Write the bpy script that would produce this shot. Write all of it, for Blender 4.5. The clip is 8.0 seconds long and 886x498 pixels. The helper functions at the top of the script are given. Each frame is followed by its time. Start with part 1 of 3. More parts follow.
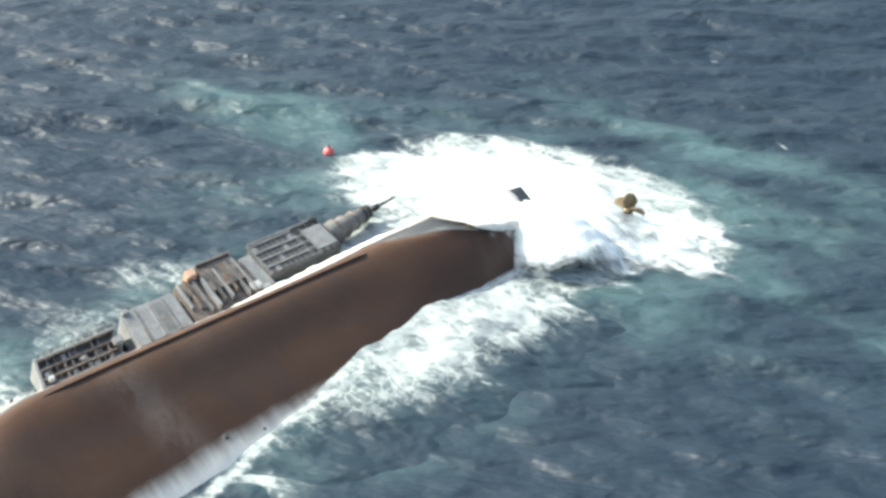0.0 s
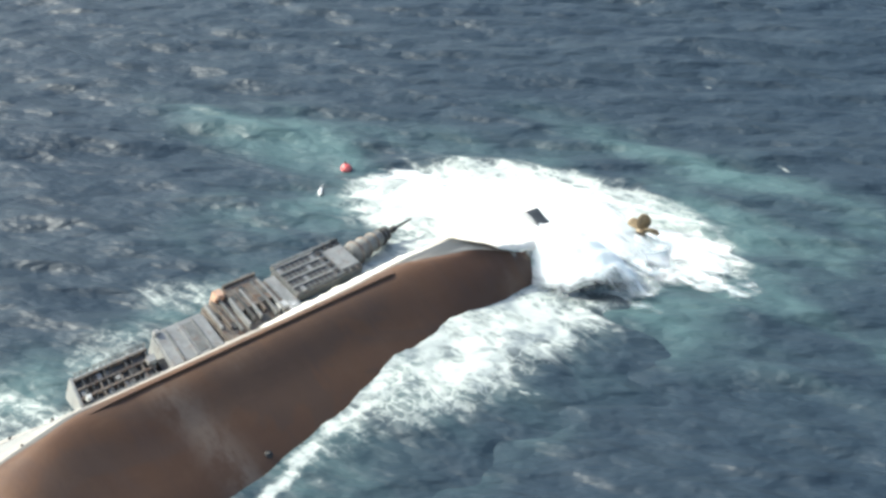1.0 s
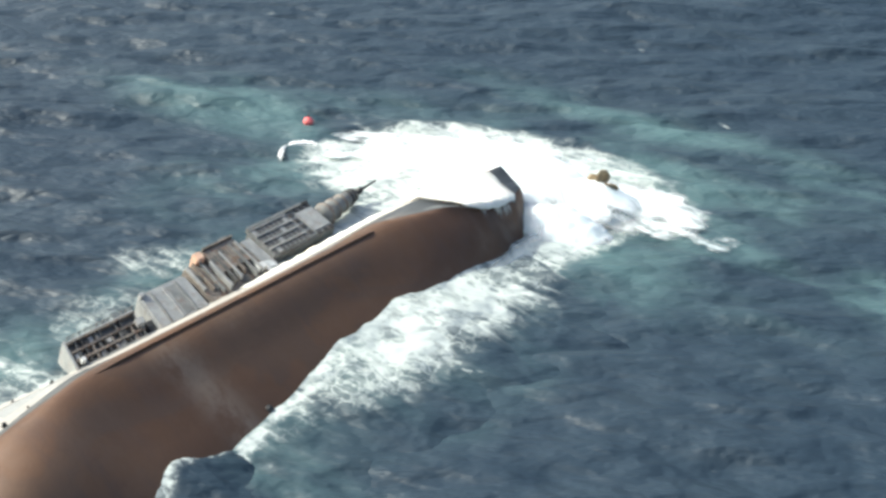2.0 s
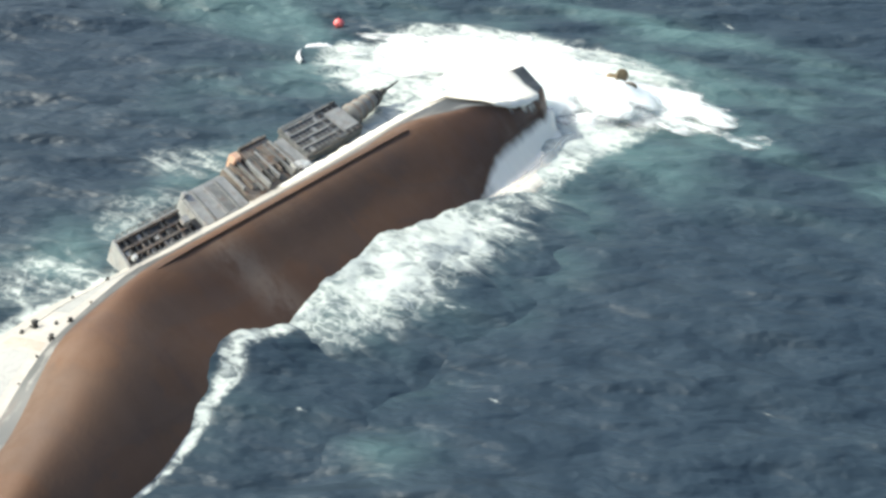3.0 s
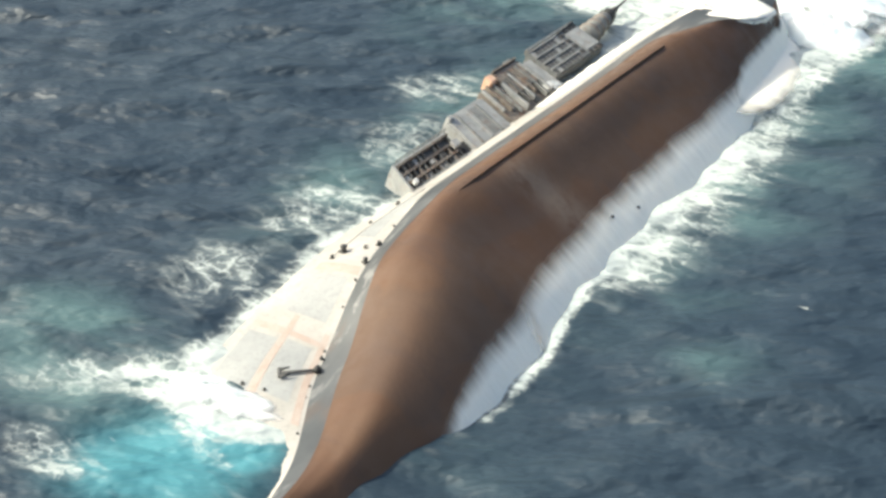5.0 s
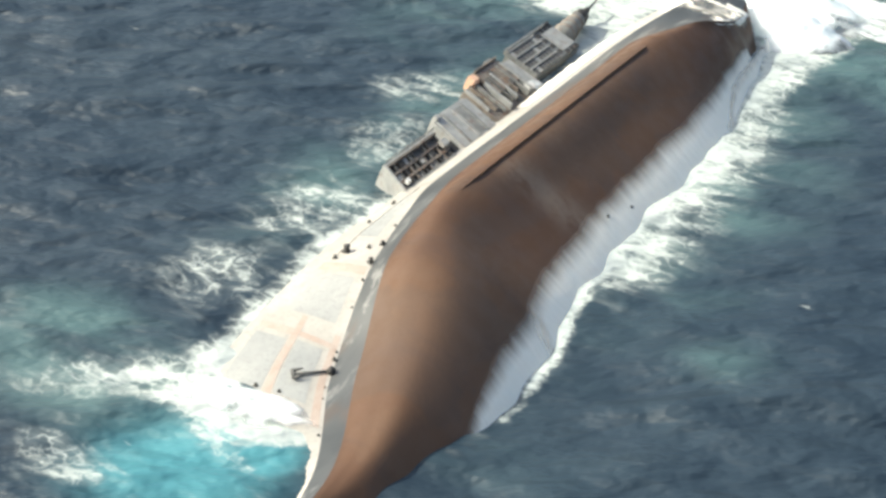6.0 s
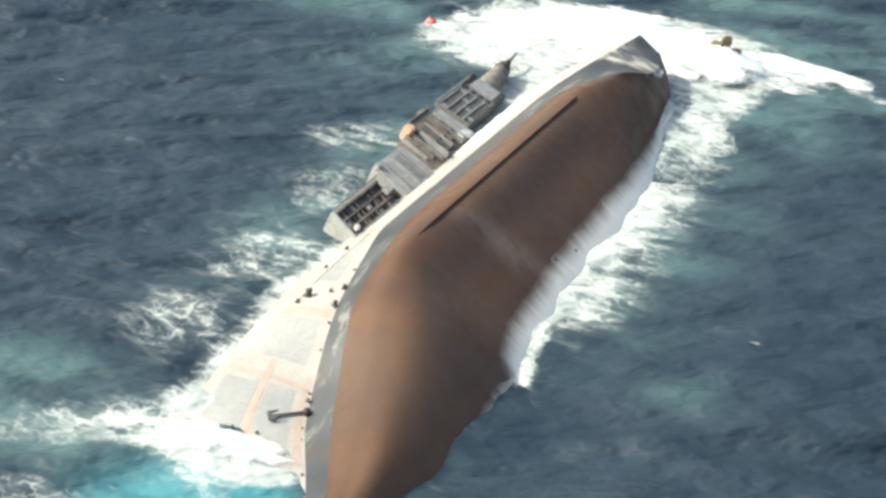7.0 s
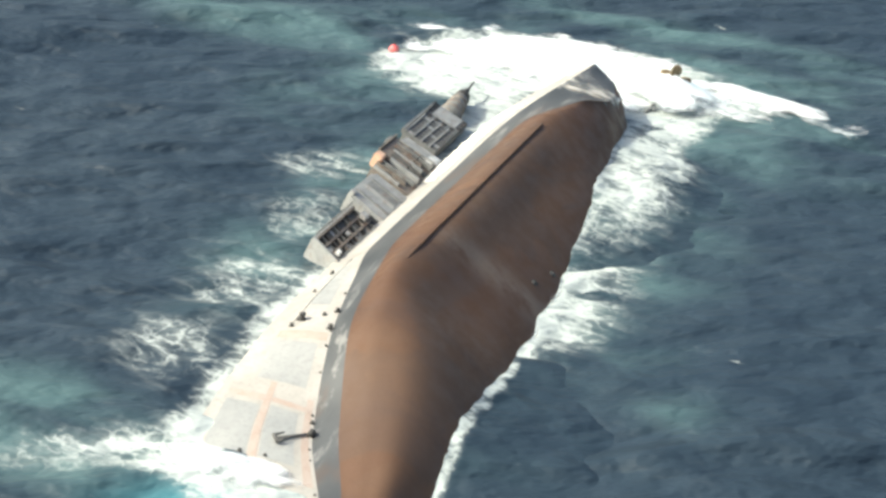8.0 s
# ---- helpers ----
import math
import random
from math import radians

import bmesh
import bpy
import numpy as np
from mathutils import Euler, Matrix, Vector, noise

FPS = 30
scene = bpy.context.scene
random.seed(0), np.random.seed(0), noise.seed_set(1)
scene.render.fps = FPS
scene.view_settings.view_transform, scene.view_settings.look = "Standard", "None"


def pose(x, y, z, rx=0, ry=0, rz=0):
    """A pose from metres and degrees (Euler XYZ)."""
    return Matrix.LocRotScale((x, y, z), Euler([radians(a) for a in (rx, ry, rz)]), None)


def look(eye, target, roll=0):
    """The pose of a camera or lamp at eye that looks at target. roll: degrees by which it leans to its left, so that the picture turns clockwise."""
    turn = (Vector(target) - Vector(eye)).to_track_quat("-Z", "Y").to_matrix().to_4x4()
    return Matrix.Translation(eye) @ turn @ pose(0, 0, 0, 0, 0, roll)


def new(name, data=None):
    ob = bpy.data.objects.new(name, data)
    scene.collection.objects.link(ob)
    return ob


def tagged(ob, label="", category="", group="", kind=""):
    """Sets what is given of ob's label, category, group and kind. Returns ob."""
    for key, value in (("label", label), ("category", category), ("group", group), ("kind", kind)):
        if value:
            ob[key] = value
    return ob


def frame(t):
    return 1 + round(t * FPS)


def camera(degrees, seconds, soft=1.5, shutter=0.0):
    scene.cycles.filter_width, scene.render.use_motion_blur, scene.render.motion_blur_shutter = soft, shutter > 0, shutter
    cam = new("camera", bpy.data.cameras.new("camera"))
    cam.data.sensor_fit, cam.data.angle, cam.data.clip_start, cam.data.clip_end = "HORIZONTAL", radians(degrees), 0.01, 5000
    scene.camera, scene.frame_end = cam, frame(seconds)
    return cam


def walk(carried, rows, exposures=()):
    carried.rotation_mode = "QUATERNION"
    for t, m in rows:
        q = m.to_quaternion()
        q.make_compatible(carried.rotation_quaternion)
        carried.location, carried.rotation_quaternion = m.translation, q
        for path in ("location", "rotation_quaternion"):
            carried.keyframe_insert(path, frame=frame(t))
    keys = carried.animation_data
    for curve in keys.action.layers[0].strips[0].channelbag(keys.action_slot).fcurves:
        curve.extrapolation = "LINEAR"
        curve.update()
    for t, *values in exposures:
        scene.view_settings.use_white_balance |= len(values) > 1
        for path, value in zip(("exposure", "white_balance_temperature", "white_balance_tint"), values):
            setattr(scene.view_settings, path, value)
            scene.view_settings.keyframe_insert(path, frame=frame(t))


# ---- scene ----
cam = camera(30.0, 8.0, 3.0)
PATH = [
    (0, (173.596, -92.593, 122.861), (172.302, -91.351, 121.976), -1.4),
    (0.5, (170.177, -99.272, 122.991), (168.928, -97.995, 122.091), -0.9),
    (1, (166.553, -106.316, 123.214), (165.305, -105.005, 122.363), -0.5),
    (1.2, (165.069, -109.519, 123.252), (163.887, -108.14, 122.413), 0.2),
    (2.3, (156.298, -128.662, 123.287), (155.181, -127.27, 122.384), -0.2),
    (2.5, (154.441, -131.903, 123.29), (153.323, -130.533, 122.355), -0.5),
    (3, (149.173, -139.557, 123.318), (148.15, -138.136, 122.352), 0.8),
    (3.5, (143.066, -146.534, 123.379), (141.951, -145.232, 122.349), -2.3),
    (4, (136.232, -152.745, 123.375), (135.084, -151.474, 122.342), -4.0),
    (4.2, (133.425, -155.141, 123.369), (132.295, -153.854, 122.335), -3.6),
    (5.3, (117.607, -166.859, 123.403), (116.612, -165.472, 122.362), -1.5),
    (5.5, (114.614, -168.596, 123.39), (113.651, -167.187, 122.346), -0.9),
    (6, (107.104, -173.309, 123.262), (106.188, -171.868, 122.222), 0.4),
    (6.5, (100.471, -180.939, 123.047), (99.633, -179.442, 122.019), 1.8),
    (7, (93.675, -187.226, 122.797), (92.919, -185.648, 121.827), 3.2),
    (7.5, (86.883, -192.647, 122.304), (86.21, -191.014, 121.365), 4.3),
    (8, (80.227, -197.881, 121.824), (79.599, -196.221, 120.902), 5.0),
]
walk(cam, [(t, look(eye, target, roll)) for t, eye, target, roll in PATH], [(0, 0.53, 6050, 3), (3, 0.42, 6200, 3), (4, 0.46, 6500, 3), (8, 0.44, 6400, 3)])

# ---- daylight ----
SUN = Vector((-0.71, -0.31, 0.63)).normalized()
world = bpy.data.worlds.new("world")
scene.world = world
world.use_nodes = True
wn = world.node_tree
sky = wn.nodes.new("ShaderNodeTexSky")
sky.sky_type = "NISHITA"
sky.sun_disc = False
sky.sun_elevation = math.asin(SUN.z)
sky.sun_rotation = math.atan2(SUN.x, SUN.y)
sky.air_density, sky.dust_density = 1.0, 5.0
wn.nodes["Background"].inputs["Strength"].default_value = 0.168
wn.links.new(sky.outputs["Color"], wn.nodes["Background"].inputs["Color"])
lamp = bpy.data.lights.new("sun", "SUN")
lamp.energy, lamp.angle, lamp.color = 4.0, radians(0.6), (1.0, 0.955, 0.85)
sun = new("sun", lamp)
sun.matrix_world = look(SUN * 300, (0, 0, 0))


# ---- materials ----
class Nodes:
    """A small writer of node materials."""

    def __init__(self, name, rough=0.6, metal=0.0):
        self.mat = bpy.data.materials.new(name)
        self.mat.use_nodes = True
        self.tree = self.mat.node_tree
        self.bsdf = self.tree.nodes["Principled BSDF"]
        self.bsdf.inputs["Roughness"].default_value = rough
        self.bsdf.inputs["Metallic"].default_value = metal
        self.at = self.add("ShaderNodeTexCoord").outputs["Object"]

    def add(self, kind, **values):
        node = self.tree.nodes.new(kind)
        for key, value in values.items():
            node.inputs[key.replace("_", " ")].default_value = value
        return node

    def join(self, a, b):
        self.tree.links.new(a, b)

    def mapped(self, scale, turn=(0, 0, 0)):
        node = self.add("ShaderNodeMapping", Scale=scale, Rotation=turn)
        self.join(self.at, node.inputs["Vector"])
        return node.outputs["Vector"]

    def noise(self, size, detail=4.0, stretch=(1, 1, 1), turn=(0, 0, 0), rough=0.55, distort=0.0):
        node = self.add("ShaderNodeTexNoise", Scale=1.0 / size, Detail=detail, Roughness=rough, Distortion=distort)
        self.join(self.mapped(stretch, turn), node.inputs["Vector"])
        return node.outputs["Fac"]

    def ridges(self, size, detail, heading, stretch, rough):
        """Noise drawn out along one heading, like the crests of a wind sea."""
        turned = self.mapped((1, 1, 1), (0, 0, -heading))
        node = self.add("ShaderNodeMapping", Scale=(1 / stretch, 1.0, 1.0))
        self.join(turned, node.inputs["Vector"])
        wave = self.add("ShaderNodeTexNoise", Scale=1.0 / size, Detail=detail, Roughness=rough)
        self.join(node.outputs["Vector"], wave.inputs["Vector"])
        return wave.outputs["Fac"]

    def band(self, value, low, high, out_low=0.0, out_high=1.0):
        node = self.tree.nodes.new("ShaderNodeMapRange")
        node.interpolation_type = "SMOOTHSTEP"
        for key, v in (("From Min", low), ("From Max", high), ("To Min", out_low), ("To Max", out_high)):
            node.inputs[key].default_value = v
        self.join(value, node.inputs["Value"])
        return node.outputs["Result"]

    def sums(self, kind, a, b):
        node = self.tree.nodes.new("ShaderNodeMath")
        node.operation = kind
        for n, v in enumerate((a, b)):
            if isinstance(v, (int, float)):
                node.inputs[n].default_value = v
            else:
                self.join(v, node.inputs[n])
        return node.outputs[0]

    def mix(self, fac, a, b):
        node = self.tree.nodes.new("ShaderNodeMix")
        node.data_type = "RGBA"
        for key, v in ((0, fac), (6, a), (7, b)):
            if isinstance(v, tuple):
                node.inputs[key].default_value = (*v, 1.0)
            elif isinstance(v, (int, float)):
                node.inputs[key].default_value = v
            else:
                self.join(v, node.inputs[key])
        return node.outputs[2]

    def mask(self, name):
        node = self.tree.nodes.new("ShaderNodeAttribute")
        node.attribute_name = name
        return node.outputs["Fac"]

    def colour(self, value):
        if isinstance(value, tuple):
            self.bsdf.inputs["Base Color"].default_value = (*value, 1.0)
        else:
            self.join(value, self.bsdf.inputs["Base Color"])
        return self

    def rough(self, value):
        self.join(value, self.bsdf.inputs["Roughness"])
        return self

    def bump(self, height, distance, strength=1.0):
        node = self.add("ShaderNodeBump", Strength=strength, Distance=distance)
        self.join(height, node.inputs["Height"])
        if self.bsdf.inputs["Normal"].is_linked:
            self.join(self.bsdf.inputs["Normal"].links[0].from_socket, node.inputs["Normal"])
        self.join(node.outputs["Normal"], self.bsdf.inputs["Normal"])
        return self


def painted(name, a, b, size=3.0, rough=0.55, rust=0.0, streak=(1, 1, 1)):
    """Weathered marine paint: two tones, fine grain and some rust stain."""
    n = Nodes(name, rough)
    tone = n.mix(n.band(n.noise(size, 5, streak), 0.35, 0.68), a, b)
    tone = n.mix(n.band(n.noise(size * 0.13, 4), 0.45, 0.75, 0, 0.35), tone, tuple(v * 0.6 for v in a))
    if rust:
        spots = n.sums("MULTIPLY", n.band(n.noise(size * 0.8, 6, streak, rough=0.7), 0.5, 0.66), rust)
        tone = n.mix(spots, tone, (0.16, 0.075, 0.04))
    n.colour(tone).bump(n.noise(0.5, 5), 0.05, 0.4)
    n.rough(n.band(n.noise(size * 0.4, 3), 0.3, 0.7, rough - 0.12, rough + 0.15))
    return n.mat


def bottom_paint():
    """Worn red-brown antifouling: old and newer coats in large irregular fields, pale scoured bands, drips and slime."""
    n = Nodes("antifouling_paint", 0.6)
    n.bsdf.inputs["Specular IOR Level"].default_value = 0.22
    tone = n.mix(n.band(n.noise(16, 4, (1, 0.45, 1)), 0.36, 0.64), (0.102, 0.055, 0.034), (0.130, 0.072, 0.043))
    tone = n.mix(n.band(n.noise(26, 5, (1, 0.8, 1), distort=0.7), 0.49, 0.53, 0, 0.38), tone, (0.084, 0.061, 0.048))
    tone = n.mix(n.band(n.noise(11, 6, (1, 0.6, 1), rough=0.6, distort=0.5), 0.55, 0.6, 0, 0.35), tone, (0.143, 0.086, 0.055))
    tone = n.mix(n.band(n.noise(5, 6, (0.35, 1.2, 0.35), rough=0.65), 0.5, 0.72, 0, 0.45), tone, (0.084, 0.055, 0.043))
    tone = n.mix(n.band(n.noise(9, 5, (0.3, 1.5, 0.3)), 0.54, 0.7, 0, 0.25), tone, (0.152, 0.093, 0.061))
    worn = n.sums("MULTIPLY", n.mask("scour"), n.band(n.noise(3.2, 6, (0.6, 1, 0.6), rough=0.65), 0.36, 0.6, 0.15, 1.0))
    tone = n.mix(worn, tone, n.mix(n.noise(1.5, 5), (0.180, 0.137, 0.106), (0.24, 0.175, 0.13)))
    n.colour(tone).bump(n.noise(0.6, 6), 0.08, 0.5).bump(n.noise(4.0, 3), 0.12, 0.3)
    n.rough(n.band(n.noise(3, 4), 0.3, 0.7, 0.42, 0.7))
    return n.mat


def scraped_band():
    """Dark grey waterline band with long pale scrapes and a chalky, chipped upper margin."""
    n = Nodes("boot_topping_grey", 0.5)
    tone = n.mix(n.band(n.noise(3.5, 5, (0.6, 0.25, 0.6)), 0.35, 0.65), (0.052, 0.055, 0.056), (0.088, 0.09, 0.089))
    scrape = n.band(n.noise(2.6, 6, (1.0, 0.16, 1.0), rough=0.68), 0.55, 0.66, 0, 0.75)
    tone = n.mix(scrape, tone, (0.25, 0.245, 0.23))
    tone = n.mix(n.band(n.noise(5, 5, (0.7, 0.3, 0.7)), 0.56, 0.68, 0, 0.4), tone, (0.12, 0.075, 0.05))
    n.colour(tone).bump(n.noise(0.6, 5), 0.06, 0.4)
    return n.mat


def sea_water():
    """Dark open sea: chop in the relief, aerated water and thin foam where the masks say so."""
    n = Nodes("sea_water", 0.12)
    n.bsdf.inputs["IOR"].default_value = 1.33
    deep = n.mix(n.noise(45, 3, (0.5, 1, 1)), (0.016, 0.030, 0.048), (0.032, 0.049, 0.064))
    air = n.mask("aeration")
    wisp = n.band(n.noise(20, 4, (0.6, 1.3, 1), rough=0.5, distort=0.5), 0.25, 0.75)
    air = n.band(n.sums("MULTIPLY", air, n.sums("ADD", wisp, 0.1)), 0.0, 1.0)
    tone = n.mix(air, deep, (0.085, 0.145, 0.148))
    tone = n.mix(n.mask("clear"), tone, (0.072, 0.235, 0.27))
    mask = n.mask("foam")
    lace = n.noise(6.0, 7, (0.5, 1.25, 1), rough=0.6, distort=1.3)
    cells = n.add("ShaderNodeTexVoronoi", Scale=0.33, Randomness=1.0)
    cells.feature = "DISTANCE_TO_EDGE"
    warp = n.add("ShaderNodeTexNoise", Scale=0.35, Detail=4.0)
    n.join(n.at, warp.inputs["Vector"])
    moved = n.add("ShaderNodeVectorMath")
    moved.operation = "MULTIPLY_ADD"
    moved.inputs[1].default_value = (9.0, 9.0, 0.0)
    n.join(warp.outputs["Color"], moved.inputs[0])
    n.join(n.mapped((0.8, 1.15, 0.0)), moved.inputs[2])
    n.join(moved.outputs["Vector"], cells.inputs["Vector"])
    threads = n.sums("MULTIPLY", n.band(cells.outputs["Distance"], 0.01, 0.2, 0.24, 0.0), n.band(mask, 0.1, 0.5))
    cover = n.sums("ADD", mask, n.sums("MULTIPLY", n.sums("SUBTRACT", lace, 0.5), 1.7))
    solid = n.band(n.sums("ADD", cover, threads), 0.4, 1.15)
    veil = n.sums("MULTIPLY", n.band(cover, 0.2, 1.0), 0.36)
    foam = n.sums("MAXIMUM", solid, veil)
    # small whitecaps far and wide
    caps = n.sums("MULTIPLY", n.band(n.noise(13, 3, (0.6, 1.3, 1)), 0.69, 0.73), n.band(n.noise(2.2, 4, (0.4, 1.5, 1), rough=0.6), 0.52, 0.6))
    foam = n.sums("MAXIMUM", foam, n.sums("MULTIPLY", caps, 0.7))
    n.colour(n.mix(foam, tone, (0.53, 0.565, 0.53)))
    n.rough(n.band(foam, 0, 0.5, 0.48, 0.9))
    n.bump(n.ridges(7.0, 3.6, radians(32), 1.9, 0.47), 4.2, 1.0)
    n.bump(n.ridges(2.6, 2.0, radians(26), 1.6, 0.45), 0.5, 0.7)
    n.bump(foam, 0.15, 0.3)
    return n.mat


def foam_white():
    """Churned white water that thins to torn streaks where the heap runs out."""
    n = Nodes("sea_foam", 0.9)
    tone = n.mix(n.band(n.noise(3.0, 6, (0.6, 1.2, 1), rough=0.6), 0.3, 0.7), (0.70, 0.77, 0.76), (0.86, 0.875, 0.855))
    n.colour(tone).bump(n.noise(3.0, 5, (0.6, 1.2, 1), rough=0.55), 0.3, 0.35)
    n.bsdf.inputs["Subsurface Weight"].default_value = 0.85
    n.bsdf.inputs["Subsurface Scale"].default_value = 2.2
    n.bsdf.inputs["Subsurface Radius"].default_value = (3.1, 3.2, 3.1)
    torn = n.sums("SUBTRACT", n.noise(6.5, 8, (0.5, 1.25, 1), (0, 0, 0.25), rough=0.62, distort=1.2), 0.5)
    fine = n.sums("SUBTRACT", n.noise(1.6, 5, (0.6, 1.2, 1), rough=0.6), 0.5)
    thick = n.sums("ADD", n.sums("ADD", n.mask("thickness"), n.sums("MULTIPLY", torn, 1.7)), n.sums("MULTIPLY", fine, 0.5))
    n.join(n.band(thick, 0.12, 0.8), n.bsdf.inputs["Alpha"])
    return n.mat


BROWN = bottom_paint()
SEA = sea_water()
FOAM = foam_white()
GREY = scraped_band()
PALE = painted("haze_grey_paint", (0.385, 0.36, 0.32), (0.46, 0.428, 0.382), 5.0, 0.5, 0.12, (1, 0.6, 1))
PATCH = painted("fresh_grey_paint", (0.325, 0.325, 0.308), (0.37, 0.366, 0.345), 4.0, 0.5)
PINK = painted("faded_orange_primer", (0.42, 0.325, 0.265), (0.45, 0.37, 0.315), 2.0, 0.6)
HOUSE = painted("deckhouse_grey", (0.175, 0.178, 0.168), (0.25, 0.248, 0.232), 1.6, 0.65, 0.4)
# Shade inside openings put into the colour; also plain dark grey for fittings.
SHADE_AND_GREY = painted("opening_shade_and_dark_grey", (0.085, 0.083, 0.077), (0.13, 0.125, 0.115), 0.8, 0.7)
RUSTY = painted("rusted_deckhouse", (0.155, 0.13, 0.105), (0.26, 0.222, 0.182), 1.4, 0.65, 0.7)
DARK = painted("dark_fittings", (0.035, 0.033, 0.03), (0.06, 0.055, 0.05), 0.8, 0.6)
LIGHT = painted("light_panel_paint", (0.29, 0.293, 0.28), (0.385, 0.38, 0.358), 2.0, 0.55, 0.3)
WHITE = painted("white_deck_paint", (0.6, 0.6, 0.57), (0.7, 0.69, 0.65), 1.0, 0.5)
ORANGE = painted("orange_primer", (0.70, 0.42, 0.27), (0.76, 0.52, 0.37), 0.8, 0.5)
BRONZE = painted("propeller_bronze", (0.2, 0.145, 0.08), (0.3, 0.22, 0.12), 0.7, 0.4)
RED = painted("buoy_red", (0.85, 0.14, 0.13), (0.9, 0.24, 0.22), 0.6, 0.4)


# ---- mesh helpers ----
def spline(rows, y):
    """A smooth curve through rows of (y, values...), evaluated at the array y, without overshoot."""
    r = np.array(rows, float)
    t, v = r[:, 0], r[:, 1:]
    d = np.diff(v, axis=0) / np.diff(t)[:, None]
    m = np.zeros_like(v)
    m[0], m[-1] = d[0], d[-1]
    same = d[:-1] * d[1:] > 0
    m[1:-1] = np.where(same, 2 * d[:-1] * d[1:] / np.where(same, d[:-1] + d[1:], 1), 0)
    y = np.clip(np.asarray(y, float), t[0], t[-1])
    k = np.clip(np.searchsorted(t, y) - 1, 0, len(t) - 2)
    h = (t[k + 1] - t[k])[:, None]
    s = ((y - t[k]) / (t[k + 1] - t[k]))[:, None]
    return (v[k] * (2 * s**3 - 3 * s**2 + 1) + h * m[k] * (s**3 - 2 * s**2 + s)
            + v[k + 1] * (3 * s**2 - 2 * s**3) + h * m[k + 1] * (s**3 - s**2))


def mesh_object(name, verts, faces, material, parent=None, label="", smooth=True):
    data = bpy.data.meshes.new(name)
    data.from_pydata([tuple(map(float, v)) for v in verts], [], [tuple(map(int, f)) for f in faces])
    data.materials.append(material)
    data.polygons.foreach_set("use_smooth", [smooth] * len(data.polygons))
    data.update()
    ob = new(name, data)
    ob.parent = parent
    return tagged(ob, label) if label else ob


def part(name, bm, material, parent, label="", smooth=False):
    data = bpy.data.meshes.new(name)
    bm.to_mesh(data)
    bm.free()
    data.materials.append(material)
    data.polygons.foreach_set("use_smooth", [smooth] * len(data.polygons))
    ob = new(name, data)
    ob.parent = parent
    return tagged(ob, label) if label else ob


def box(bm, low, high, bevel=0.0):
    low, high = Vector(low), Vector(high)
    m = Matrix.LocRotScale((low + high) / 2, None, high - low)
    made = bmesh.ops.create_cube(bm, size=1, matrix=m)["verts"]
    if bevel:
        edges = list({e for v in made for e in v.link_edges})
        bmesh.ops.bevel(bm, geom=edges, offset=bevel, segments=2, affect="EDGES")


def rod(bm, a, b, r0, r1=None, sides=10):
    a, b = Vector(a), Vector(b)
    turn = (b - a).to_track_quat("Z", "Y").to_matrix().to_4x4()
    bmesh.ops.create_cone(bm, cap_ends=True, segments=sides, radius1=r0, radius2=r0 if r1 is None else r1,
                          depth=(b - a).length, matrix=Matrix.Translation((a + b) / 2) @ turn)


def strip_faces(rows, cols, flip=False):
    i, j = np.meshgrid(np.arange(rows - 1), np.arange(cols - 1), indexing="ij")
    a = (i * cols + j).ravel()
    f = np.stack([a, a + 1, a + cols + 1, a + cols], 1)
    return f[:, ::-1] if flip else f


# ---- the sea ----
def swell(x, y):
    """Height of the water: crossing swells and wind waves."""
    z = np.zeros_like(x)
    rng = np.random.RandomState(4)
    for length, high in ((90, 0.6), (61, 0.55), (43, 0.6), (31, 0.62), (23, 0.66), (17, 0.62), (13, 0.52), (9.5, 0.4), (7, 0.24)):
        for _ in range(2):
            a = radians(118 + rng.uniform(-32, 32))
            p = (x * math.cos(a) + y * math.sin(a)) * 2 * math.pi / length + rng.uniform(0, 6.28)
            z = z + high * 0.6 * (1.6 * np.exp(0.8 * (np.sin(p) - 1)) - 0.75)
    return z


def blob(x, y, cx, cy, rx, ry, turn=0.0, edge=1.0):
    """1 inside an ellipse, falling to 0 round it."""
    c, s = math.cos(radians(turn)), math.sin(radians(turn))
    u, v = (x - cx) * c + (y - cy) * s, -(x - cx) * s + (y - cy) * c
    d = np.sqrt((u / rx) ** 2 + (v / ry) ** 2)
    return 1 / (1 + np.exp((d - 1) * 6 / edge))


# The hull lies on its starboard side with the bow towards -y. Lines of the hull: (y, x, z).
DECK_EDGE = ((-68, 15.5, -9), (-60, 10, -9), (-54, -1, -6.5), (-46, -10.5, -2.2), (-30, -13, 0.2), (-12, -14.2, 1.6), (5, -15.6, 0.1), (40, -15.9, 0.0), (60, -15, 0.9), (72, -12.4, 3.3), (85, -8.5, 5.2), (95, -3.2, 7.3))
BOOT_UP = ((-68, 17.4, -0.5), (-60, 15.0, -0.3), (-53.4, 13.0, -0.2), (-36, 3.2, 0.1), (-16.7, -3.6, 4.5), (-2, -7.3, 4.9), (14, -11.2, 2.3), (40, -11.4, 2.1), (58, -10.8, 2.9), (70, -8.2, 5.4), (85, -4.0, 7.5), (95, -2.4, 7.7))
BOOT_LOW = ((-68, 18.3, -0.4), (-60, 16.2, -0.1), (-53, 15.0, 0.2), (-34, 6.0, 1.2), (-16, -1.0, 6.5), (0, -4.2, 6.8), (14, -6.6, 5.2), (40, -6.7, 5.1), (54, -6.0, 6.0), (62, -3.4, 8.2), (72, 1.5, 8.6), (84, 5.0, 5.6), (95, 2.0, 4.6))
